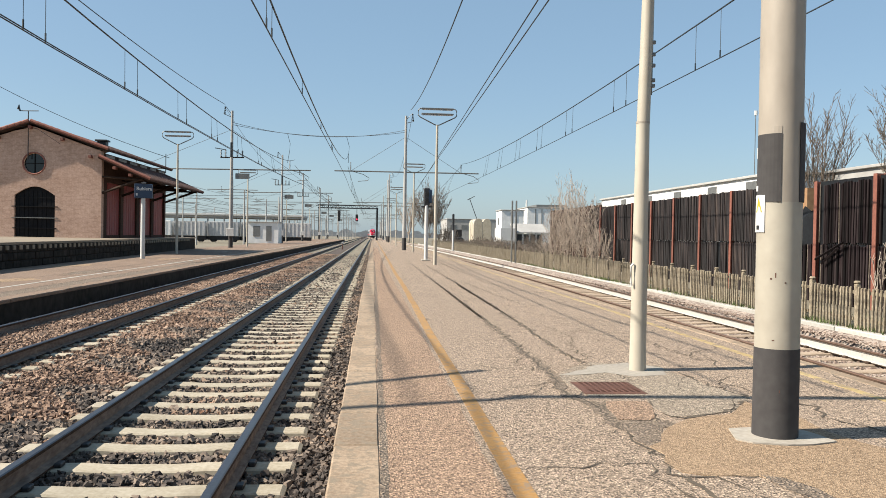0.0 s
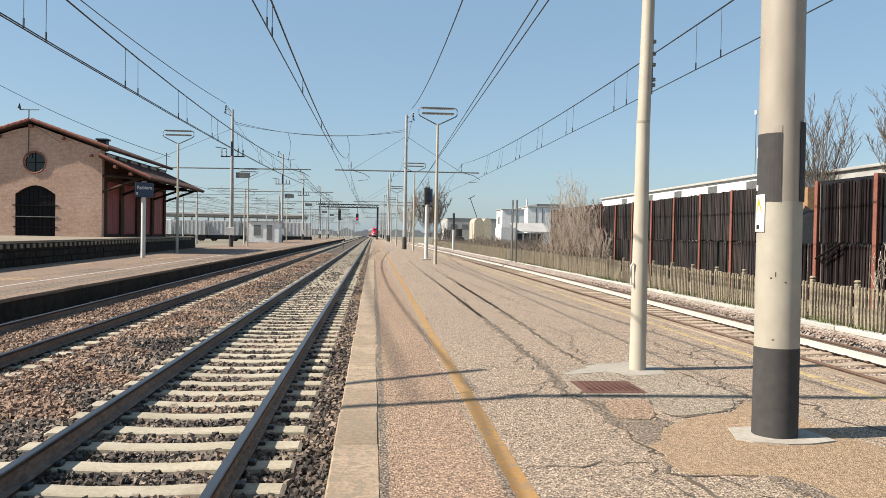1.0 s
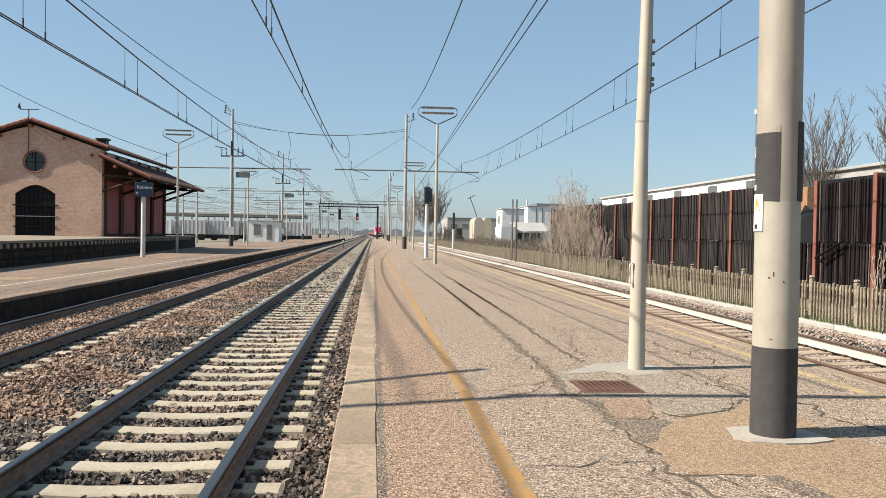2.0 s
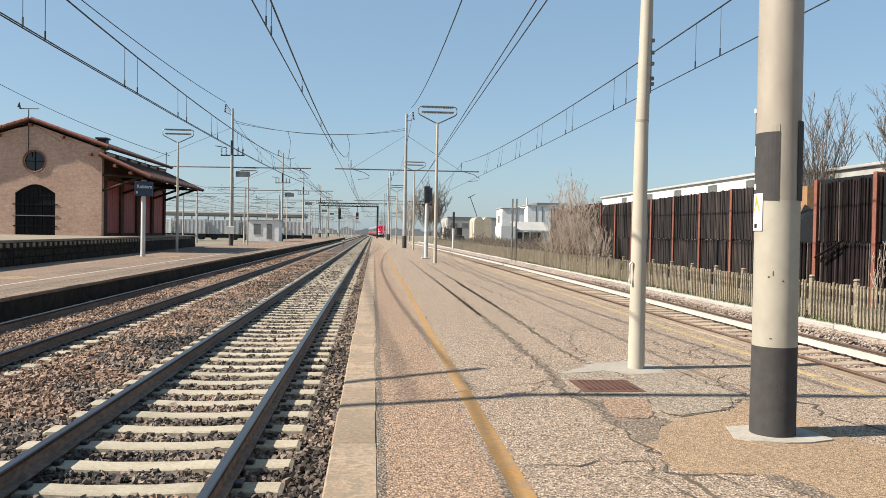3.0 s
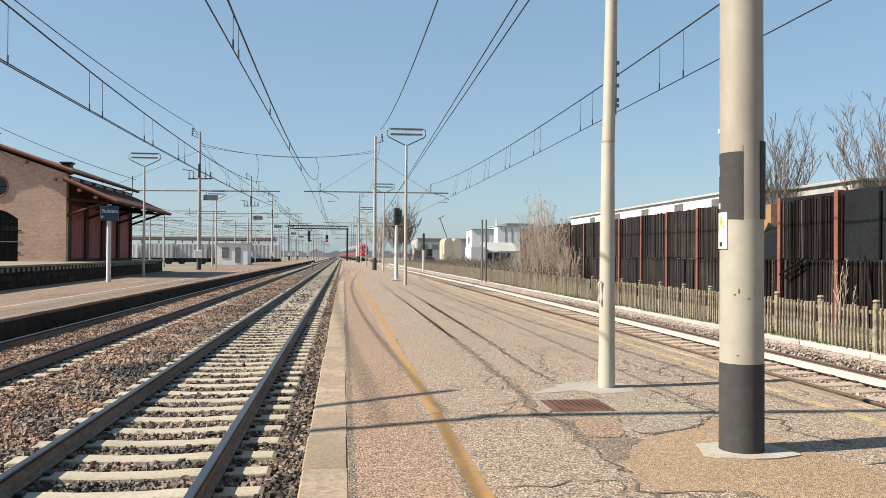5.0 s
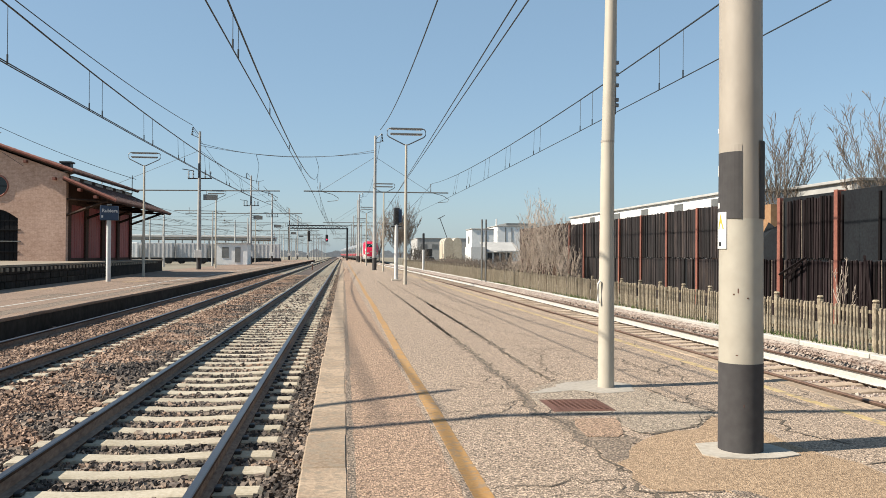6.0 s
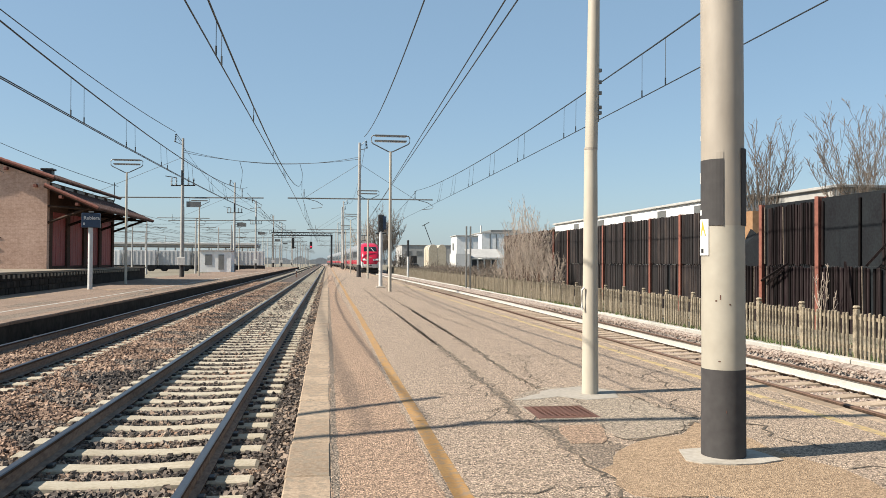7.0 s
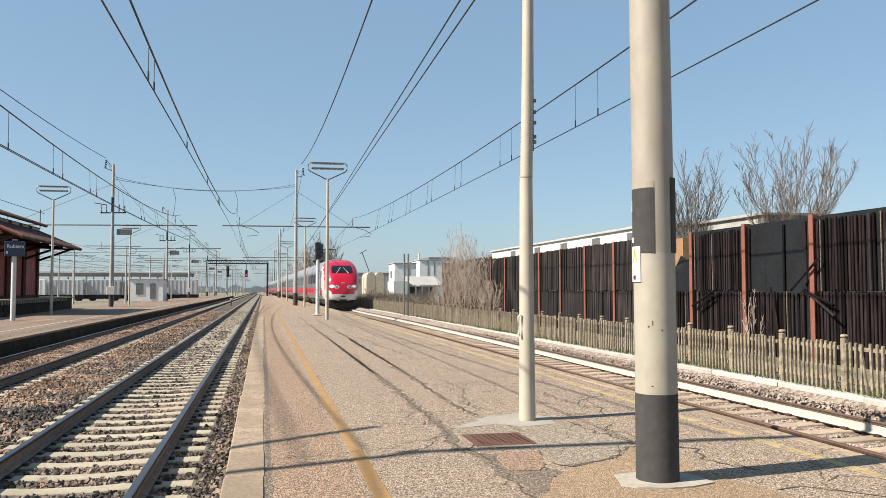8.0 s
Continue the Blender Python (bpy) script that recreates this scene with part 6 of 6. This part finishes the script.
            pts.append((x, y))
        crack(pts, rng.uniform(0.008, 0.017), 200 + k)


M["patch_light"] = material("patch_light", (0.263, 0.204, 0.145), (0.461, 0.374, 0.277), 0.92, grain=35, blotch=1.2, bump=0.8, extra=speckle(60, (0.038, 0.031, 0.021), (0.667, 0.544, 0.416), 0.62), chips=(58, 0.007, 0.55))
platform_wear()


# ---- distance ----
def block_building(name, label, category, x0, x1, y0, y1, z1, mat, windows=(), roof=True, z0=-0.66):
    b = thing(name, label, category, (0, 0, 0))
    part("wall", box(B(), x0, x1, y0, y1, z0, z1), M[mat], b)
    if roof:
        part("roof", box(B(), x0 - 0.15, x1 + 0.15, y0 - 0.15, y1 + 0.15, z1 + 0.004, z1 + 0.14, 0.02), M["far_grey"], b, "grey flat roof edge")
    for face, a0, a1, za, zb in windows:
        if face == "front":
            part("window", box(B(), a0, a1, y0 - 0.05, y0 - 0.004, za, zb), M["grey_metal"], b)
        else:
            part("window", box(B(), x0 - 0.05, x0 - 0.004, a0, a1, za, zb), M["grey_metal"], b)
    return b


def distance():
    side = [("side", y, y + 1.2, 3.75, 4.6) for y in (41, 46, 51.5, 57, 63, 70)]
    block_building("warehouse", "long low white factory hall behind the barrier", "warehouse", 20, 42, 38.6, 70, 4.78, "white_wall", side)
    block_building("warehouse", "small grey and white hall with a flat roof", "warehouse", 21.0, 25, 31.0, 36, 4.62, "far_grey")
    block_building("shed", "rust-coloured sheet metal shed behind the broken bay", "shed", 13.6, 16.0, 24.5, 29, 3.15, "rust_sheet", (), False)
    block_building("factory", "white factory block with upright sheet joints", "factory", 20.7, 24.3, 130, 136, 5.7, "white_wall", [("front", x, x + 0.12, 0.5, 5.5) for x in (22.2, 23.0)] + [("side", 132.5, 134.0, 3.4, 4.6)])
    hall = block_building("factory", "long white factory block with a dark roof edge", "factory", 26.8, 33.6, 140, 150, 6.6, "white_wall", [("front", x, x + 0.14, 0.5, 6.4) for x in (28.2, 29.3, 31.0)])
    part("roof_plant", box(B(), 28.6, 34.0, 141, 149, 6.75, 7.2), M["grey_metal"], hall, "grey roof plant")
    part("flue", shaft(B(), 0.15, 0.15, 6.75, 8.0, 8, 27.0, 142), M["white"], hall)
    low = block_building("workshop", "low cream workshop with a sloping grey roof and dark openings", "workshop", 18.7, 21.0, 118, 124, 2.7, "white", (), False)
    part("side_wing", box(B(), 21.005, 26.0, 119, 124, SOIL, 2.0), M["white_wall"], low)
    bm = B()
    vs = [bm.verts.new(p) for p in ((21.0, 118.4, 2.05), (26.2, 118.4, 2.05), (26.2, 124, 3.4), (21.0, 124, 3.4), (21.0, 118.4, 2.17), (26.2, 118.4, 2.17), (26.2, 124, 3.52), (21.0, 124, 3.52))]
    for f in ((3, 2, 1, 0), (4, 5, 6, 7), (0, 1, 5, 4), (1, 2, 6, 5), (2, 3, 7, 6), (3, 0, 4, 7)):
        bm.faces.new([vs[i] for i in f])
    part("wing_roof", bm, M["far_grey"], low, "sloping grey roof")
    for x in (21.3, 22.3, 23.3, 24.3):
        part("opening", box(B(), x, x + 0.72, 118.93, 118.99, 0.4, 1.85), M["dark_metal"], low)
    block_building("warehouse", "long low pale warehouse far beyond the fence", "warehouse", 20.0, 33.5, 220, 240, 6.0, "far_grey", [("front", x, x + 1.6, 3.2, 4.4) for x in (21, 24, 27, 30)])
    for k in range(2):
        hood = thing("tunnel_tent", "cream tarpaulin storage tunnel beyond the fence", "tent", (21.85 + 1.85 * k, 168, SOIL), group="tunnel tents")
        bm = B()
        arch = [(-0.9, 0.0), (-0.9, 4.6)] + [(-0.9 * math.cos(math.pi * q / 10), 4.6 + 1.15 * math.sin(math.pi * q / 10)) for q in range(1, 10)] + [(0.9, 4.6), (0.9, 0.0)]
        profile_y(bm, arch, 0, 9)
        part("cover", bm, M["beige"], hood)
        for q in range(4):
            part("hoop", tube(B(), [(x * 1.03, 0.1 + 2.8 * q, z * 1.005) for x, z in arch], 0.06, 5, False), M["far_grey"], hood)
    tractor = thing("tractor", "dark parked farm tractor on the waste ground", "tractor", (16.0, 150, SOIL))
    part("body", box(B(), -0.9, 0.5, 0, 2.6, 0.9, 1.9, 0.12), M["dark_metal"], tractor)
    part("cab", box(B(), -0.6, 0.6, 1.2, 2.6, 1.92, 3.3, 0.1), M["black"], tractor)
    for x, r in ((-0.9, 0.85), (0.75, 0.85)):
        part("wheel", tube(B(), [(x - 0.18, 1.9, r), (x + 0.18, 1.9, r)], r, 16), M["black"], tractor)
        part("wheel", tube(B(), [(x - 0.12, -0.1, 0.5), (x + 0.12, -0.1, 0.5)], 0.5, 14), M["black"], tractor)
    kiosk = block_building("relay_hut", "small beige relay hut with a flat roof and barred windows", "hut", -16.6, -12.6, 110, 114, 2.75, "white_wall", [("front", -15.9, -15.0, 0.9, 2.3), ("front", -14.2, -13.5, 0.3, 2.3)], True, -0.02)
    canopy = thing("goods_canopy", "long low goods canopy with a pale roof edge", "canopy", (0, 205, SOIL))
    part("roof", box(B(), -62, -17.5, 0, 16, 6.1, 6.6, 0.05), M["white"], canopy, "pale roof edge")
    part("fascia", box(B(), -61.8, -17.7, 0.3, 15.7, 5.55, 6.09), M["far_grey"], canopy)
    for x in range(-61, -17, 4):
        part("post", box(B(), x, x + 0.3, 0.5, 0.8, 0, 5.29), M["far_grey"], canopy)
    # freight wagons in the yard
    rng = random.Random(17)
    x = -76.0
    while x < -14:
        w = rng.choice((5.9, 5.9, 7.2))
        wag = thing("freight_wagon", "grey container wagon standing in the goods yard", "wagon", (x, 146 + 0.2 * (x + 76), SOIL), group="wagons")
        paint = M[rng.choice(("white_wall", "wagon_grey", "white_wall", "far_grey", "door_red", "white_wall", "wagon_grey"))]
        body = part("container", box(B(), 0.1, w - 0.3, 0, 2.5, 1.3, 4.0, 0.03), paint, wag)
        for k in range(7):
            part("rib", box(B(), 0.3 + k * (w - 0.8) / 7, 0.42 + k * (w - 0.8) / 7, -0.05, 0.0, 1.4, 3.9), paint, body)
        part("underframe", box(B(), 0, w - 0.1, 0.1, 2.4, 0.6, 1.28, 0.02), M["black"], wag)
        for k in (0.9, w - 1.2):
            for yy in (0.2, 2.2):
                part("wheel", tube(B(), [(k, yy, 0.62), (k, yy + 0.12, 0.62)], 0.46, 14), M["black"], wag)
        x += w
    # signal portal across the tracks
    p = thing("signal_portal", "grey steel lattice portal spanning the main tracks", "portal", (0, 200, SOIL))
    for xx in (-13.1, 0.95):
        part("leg", box(B(), xx - 0.22, xx + 0.22, -0.22, 0.22, 0, 8.7, 0.02), M["dark_metal"], p)
    bm = B()
    for z in (8.4, 9.1):
        for yy in (-0.4, 0.4):
            box(bm, -13.4, 1.2, yy - 0.12, yy + 0.12, z - 0.12, z + 0.12)
    for k in range(14):
        tube(bm, [(-13.1 + k, -0.4, 8.4), (-12.6 + k, -0.4, 9.1), (-12.1 + k, -0.4, 8.4)], 0.07, 4)
    part("lattice_beam", bm, M["dark_metal"], p)
    for xx, col in ((-8.3, "dark"), (-4.0, "red")):
        head = part("signal_head", box(B(), xx - 0.32, xx + 0.32, -0.7, -0.45, 5.2, 7.9 if col == "dark" else 6.9, 0.05), M["black"], p)
        part("hanger", box(B(), xx - 0.06, xx + 0.06, -0.45, -0.35, 6.8, 8.5), M["dark_metal"], p)
        for k in range(3 if col == "dark" else 2):
            part("lens", tube(B(), [(xx, -0.78, 5.7 + 0.8 * k), (xx, -0.7, 5.7 + 0.8 * k)], 0.18, 12), red_glow if col == "red" and k == 0 else M["black"], head)
    # further masts out in the yard
    base = mast((-17.0, 100.0, SOIL), 8.5, 0.16, "far_grey", "slim grey yard mast", False)
    part("cross_beam", tube(B(), [(-3.0, 0, 7.2), (3.0, 0, 7.2)], 0.05, 6), M["grey_metal"], base)
    part("registration_arm", tube(B(), [(1.5, 0, 7.2), (2.6, 0, 6.8), (2.4, 0, 6.4), (1.5, 0, 6.3)], 0.035, 5), M["grey_metal"], base)
    rng = random.Random(6)
    for k in range(34):
        y = rng.uniform(120, 420)
        copy_thing(base, pose(rng.choice((-42, -34, -27, -20, -16.5)) + rng.uniform(-0.5, 0.5), y, SOIL))
    for y in range(215, 470, 32):
        copy_thing(base, pose(3.6, y, SOIL))
        copy_thing(base, pose(-9.2 - rng.uniform(0, 0.5), y + 9, SOIL))
    for k, z in enumerate((6.0, 6.3, 7.3)):
        for x0 in (-20, -27, -34):
            feeder("thin overhead wire over the goods yard", ((x0 - 4, 60.0, z), (x0 + 3 * k, 420.0, z), 0.5), 0.02)
    # crossing yard wires
    for y in (128, 165, 210):
        feeder("cross-span wire over the goods yard", ((-60.0, y, 7.6), (-12.9, y, 7.4), 0.6), 0.025)
    # short double post beside the fence and lattice mast by the works
    q = thing("twin_post", "pair of thin grey posts beside the fence", "posts", (7.95, 46.6, SOIL))
    q.matrix_basis = pose(8.15, 46.6, SOIL)
    for dx in (-0.12, 0.12):
        part("post", shaft(B(), 0.05, 0.05, 0, 4.2, 8, dx), M["grey_metal"], q)
    crane = thing("loading_crane", "thin slanted works crane jib beyond the fence", "crane", (24.1, 190, SOIL))
    part("jib", tube(B(), [(0.6, 0, 0), (0.1, 0, 6.5), (-1.6, 0, 11.0)], 0.09, 6), M["dark_metal"], crane)
    part("head_beam", tube(B(), [(-2.1, 0, 10.6), (-0.4, 0, 11.5)], 0.09, 6), M["dark_metal"], crane)
    cam_pole = thing("antenna", "thin antenna rod on the factory roof", "antenna", (30, 62, 4.9))
    part("rod", tube(B(), [(0, 0, 0), (0, 0, 6.6)], 0.03, 5), M["grey_metal"], cam_pole)
    part("cap", tube(B(), [(0, 0, 6.5), (0, 0, 6.85)], 0.14, 8), M["white"], cam_pole)
    stub = thing("marker_post", "short rusty marker post between the main tracks", "marker post", (-3.72, 101.0, BED))
    part("stake", shaft(B(), 0.07, 0.06, 0, 0.75, 8), M["rust_hatch"], stub)
    part("cap", box(B(), -0.12, 0.12, -0.08, 0.08, 0.752, 0.95, 0.02), M["white"], stub)
    # far woods: an uneven grey band of trees round the plain
    rng = np.random.default_rng(9)
    bm = B()
    for k in range(420):
        a = radians(-75 + 150 * k / 420 + rng.uniform(-0.2, 0.2))
        d = rng.uniform(620, 760)
        x, y, h, w = d * math.sin(a), d * math.cos(a), rng.uniform(3, 7.5), rng.uniform(10, 22)
        prev = None
        for i in range(16):
            u = (i - 7.5) / 7.5
            zz = SOIL + h * (math.sqrt(max(0.03, 1 - u * u)) * rng.uniform(0.78, 1.0))
            v = (bm.verts.new((x + u * w / 2, y, SOIL)), bm.verts.new((x + u * w / 2 + rng.uniform(-0.3, 0.3), y, zz)))
            if prev:
                bm.faces.new((prev[0], v[0], v[1], prev[1]))
            prev = v
    tagged(part("far_woods", bm, M["far_wood"]), "hazy grey band of leafless woods on the horizon", "woods", kind="stuff")


def brushwood():
    rng = random.Random(71)
    bm = B()
    for k in range(900):
        x, y = rng.uniform(9.4, 21), rng.uniform(52, 118)
        if math.sin(x * 0.9) + math.sin(y * 0.31 + x) < -0.2:
            continue
        for q in range(6):
            h = rng.uniform(0.3, 1.1)
            tube(bm, [(x, y, -0.12), (x + rng.gauss(0, 0.22), y + rng.gauss(0, 0.22), h * 0.6), (x + rng.gauss(0, 0.4), y + rng.gauss(0, 0.4), h)], 0.012, 3, False)
    tagged(part("brushwood", bm, M["bark"]), "low leafless brushwood on the waste ground behind the fence", "brushwood", kind="stuff")


brushwood()
# Pale grey-blue: the haze of distance is put into this colour.
M["far_wood"] = material("far_wood", (0.225, 0.239, 0.252), (0.306, 0.320, 0.333), 1.0, grain=0.5, blotch=0.03, bump=0)
distance()


# ---- the express train ----
SECTIONS = ((0.0, 0.10, 1.14, 1.30), (0.05, 0.50, 0.86, 1.70), (0.14, 0.90, 0.66, 2.05), (0.4, 1.16, 0.52, 2.55), (0.9, 1.31, 0.42, 3.05), (1.5, 1.39, 0.36, 3.45), (2.2, 1.43, 0.33, 3.78), (3.2, 1.45, 0.32, 3.98), (4.5, 1.45, 0.32, 4.05))


def section(y):
    for (ya, *a), (yb, *b) in zip(SECTIONS, SECTIONS[1:]):
        if y <= yb:
            u = (y - ya) / (yb - ya)
            return [p + (q - p) * u for p, q in zip(a, b)]
    return list(SECTIONS[-1][1:])


def ring_points(y, n=40, power=3.4):
    hw, z0, z1 = section(y)
    cz, hz = (z0 + z1) / 2, (z1 - z0) / 2
    pts = []
    for i in range(n):
        a = 2 * math.pi * i / n
        c, s = math.cos(a), math.sin(a)
        pts.append((hw * math.copysign(abs(c) ** (2 / power), c), y, cz + hz * math.copysign(abs(s) ** (2 / power), s)))
    return pts


def front_y(x, z, power=3.4):
    """How far back the nose surface lies at a place of its front view."""
    lo, hi = 0.0, 4.5
    for _ in range(30):
        m = (lo + hi) / 2
        hw, z0, z1 = section(m)
        inside = abs(x / hw) ** power + abs((z - (z0 + z1) / 2) / ((z1 - z0) / 2)) ** power < 1
        lo, hi = (lo, m) if inside else (m, hi)
    return hi


def nose_patch(inside, x0, x1, z0, z1, n, proud):
    """A patch of the nose surface, lifted a little, over the cells that inside() accepts."""
    bm = B()
    grid = {}
    for i in range(n + 1):
        for j in range(n + 1):
            x, z = x0 + (x1 - x0) * i / n, z0 + (z1 - z0) * j / n
            grid[i, j] = (x, front_y(x, z) - proud, z)
    made = {}
    def V(k):
        if k not in made:
            made[k] = bm.verts.new(grid[k])
        return made[k]
    for i in range(n):
        for j in range(n):
            cx, cz = x0 + (x1 - x0) * (i + 0.5) / n, z0 + (z1 - z0) * (j + 0.5) / n
            if inside(cx, cz):
                bm.faces.new((V((i, j)), V((i + 1, j)), V((i + 1, j + 1)), V((i, j + 1))))
    return bm


def hull(length, nose, colour):
    bm = B()
    ys = [0, 0.015, 0.03, 0.05, 0.09, 0.14, 0.2, 0.3, 0.4, 0.55, 0.7, 0.9, 1.1, 1.3, 1.5, 1.75, 2.0, 2.2, 2.45, 2.7, 2.95, 3.2, 3.8, 4.5] if nose else [4.5]
    n = 64
    rings = []
    for y in ys:
        rings.append([bm.verts.new(p) for p in ring_points(y, n)])
    last = [(x, length, z) for x, _, z in ring_points(4.5, n)]
    steps = 10
    for k in range(1, steps + 1):
        y = (4.5 if nose else 0.0) + (length - (4.5 if nose else 0.0)) * k / steps
        rings.append([bm.verts.new((x, y, z)) for x, _, z in last])
    if not nose:
        for v in rings[0]:
            v.co.y = 0.0
    for a, b in zip(rings, rings[1:]):
        for i in range(n):
            f = bm.faces.new((a[i], b[i], b[(i + 1) % n], a[(i + 1) % n]))
            c = f.calc_center_median()
            f.material_index = colour(c)
    bm.faces.new(rings[0]).material_index = colour(Vector((0, 0, 1.3)))
    bm.faces.new(rings[-1][::-1]).material_index = 4
    bmesh.ops.recalc_face_normals(bm, faces=bm.faces[:])
    return bm


HULL_MATS = [M["train_red"], M["train_white"], M["train_grey"], M["train_roof"], M["black"]]


def side_colour(c):
    if c.z < 0.75:
        return 4
    if c.z < 1.15:
        return 2
    if c.z < 1.75:
        return 0
    if c.z < 3.1:
        return 2
    return 3


def loco_colour(c):
    chin = 1.16 + 0.32 * (abs(c.x) / 1.2) ** 3
    rear = 2.1 + 0.35 * max(0.0, c.z - 1.6)
    if c.y < rear:
        if c.z < 0.72:
            return 4
        return 0 if c.z > chin and abs(c.x) < 1.37 else 1
    if c.y < rear + 0.9 and 0.75 < c.z < 3.4:
        return 1
    if c.y < 6 and c.z > 3.4:
        return 0 if c.y < 4 else 3
    return side_colour(c)


def bogie(v, y):
    bm = B()
    box(bm, -1.15, 1.15, y - 1.7, y + 1.7, 0.35, 0.75, 0.04)
    b = part("bogie", bm, M["black"], v)
    for dy in (-1.25, 1.25):
        for x in (-0.75, 0.75):
            part("wheel", tube(B(), [(x - 0.07, y + dy, 0.46), (x + 0.07, y + dy, 0.46)], 0.46, 20), M["rail"], b)


def locomotive():
    v = thing("locomotive", "red and white streamlined express locomotive moving on the loop track", "train")
    part("hull", hull(20.2, True, loco_colour), HULL_MATS, v, "red nose, white chin, grey flanks", True)
    def screen(x, z):
        return abs(x) < 0.86 - 0.10 * (z - 2.8) and 2.84 < z < 3.46
    part("windscreen", nose_patch(screen, -1.02, 1.02, 2.7, 3.52, 34, 0.012), M["dark_glass"], v, "dark glass windscreen", True)
    for s in (-1, 1):
        bm = B()
        tube(bm, [(s * 0.1 + u * s * 0.38, front_y(s * (0.1 + u * 0.38), 2.84 + 0.48 * (1 - u)) - 0.04, 2.84 + 0.48 * (1 - u)) for u in (0, 0.25, 0.5, 0.75, 1)], 0.022, 5)
        part("wiper", bm, M["white"], v)
        for x, r in ((0.50, 0.125), (0.86, 0.135)):
            def ringed(px, pz, x=x, r=r, s=s):
                d = math.hypot((px - s * x) / 1.55, pz - 1.74 - 0.14 * (x - 0.5))
                return d < r
            part("headlight_rim", nose_patch(ringed, s * x - 0.34, s * x + 0.34, 1.45, 2.0, 22, 0.010), M["white"], v, "white headlight rim", True)
            def core(px, pz, x=x, r=r, s=s):
                d = math.hypot((px - s * x) / 1.55, pz - 1.74 - 0.14 * (x - 0.5))
                return d < r * 0.62
            lit = part("headlight", nose_patch(core, s * x - 0.34, s * x + 0.34, 1.45, 2.0, 30, 0.018), lamp_glow if x > 0.8 else M["train_grey"], v, "lit lens" if x > 0.8 else "", True)
    part("nose_badge", nose_patch(lambda x, z: 0.95 < z < 1.07 and abs(x) < 0.16, -0.2, 0.2, 0.9, 1.1, 10, 0.012), M["dark_metal"], v)
    part("coupler_flap", nose_patch(lambda x, z: abs(x) < 0.16 and abs(z - 2.05) < 0.07, -0.3, 0.3, 1.9, 2.2, 12, 0.008), M["roof_tile"], v)
    part("plough", box(B(), -1.2, 1.2, 0.55, 0.9, 0.08, 0.5, 0.04), M["black"], v)
    for s in (-1, 1):
        part("cab_door", box(B(), s * 1.452 - 0.012, s * 1.452 + 0.012, 4.2, 4.9, 1.0, 3.0), M["train_white"], v)
        part("cab_window", box(B(), s * 1.452 - 0.014, s * 1.452 + 0.014, 3.2, 3.8, 2.35, 2.95), M["dark_glass"], v)
        for k in range(4):
            part("grille", box(B(), s * 1.455 - 0.012, s * 1.455 + 0.012, 7 + k * 2.8, 9.2 + k * 2.8, 2.1, 2.9), M["dark_metal"], v)
    bogie(v, 4.6)
    bogie(v, 16.0)
    bm = B()
    tube(bm, [(-0.6, 13, 4.1), (-0.3, 15, 4.6), (0.3, 15, 4.6), (0.6, 13, 4.1)], 0.04, 5)
    tube(bm, [(0, 15, 4.6), (0, 13.4, 5.3)], 0.04, 5)
    tube(bm, [(-0.8, 13.4, 5.32), (0.8, 13.4, 5.32)], 0.04, 5)
    part("pantograph", bm, M["dark_metal"], v)
    return v


def coach():
    v = thing("coach", "grey passenger coach with a red band moving behind the locomotive", "train", group="coaches")
    part("hull", hull(25.7, False, side_colour), HULL_MATS, v, "grey hull with a red band", True)
    for s in (-1, 1):
        for k in range(10):
            part("window", box(B(), s * 1.452 - 0.012, s * 1.452 + 0.012, 2.9 + k * 2.05, 4.5 + k * 2.05, 2.0, 2.85, 0.01), M["dark_glass"], v)
        for y in (0.9, 24.0):
            part("door", box(B(), s * 1.452 - 0.014, s * 1.452 + 0.014, y, y + 0.85, 0.95, 3.0, 0.01), M["train_grey"], v)
    part("gangway", box(B(), -0.7, 0.7, 25.7, 26.15, 0.9, 3.5, 0.03), M["black"], v)
    bogie(v, 3.6)
    bogie(v, 22.1)
    return v


loco = locomotive()
coach_one = coach()
coaches = [coach_one] + [copy_thing(coach_one, pose(7.09, 560 + 26.2 * k, RAIL)) for k in range(1, 8)]

NOSE_END, SPEED = 64.0, 41.0            # where the nose stands at the end, and metres a second


def on_track(y):
    return TRACK_3 + bend(y)


def train_rows(offset, length):
    rows = []
    for k in range(17):
        t = k * 0.5
        y = NOSE_END + SPEED * (8.0 - t) + offset
        dx = on_track(y + length) - on_track(y)
        rows.append((t, pose(on_track(y), y, RAIL + rise(y), 0, 0, -math.degrees(math.atan2(dx, length)))))
    return rows


def motions():
    walk(loco, train_rows(0.0, 20.0))
    for k, c in enumerate(coaches):
        walk(c, train_rows(20.5 + 26.2 * k, 25.7))


motions()
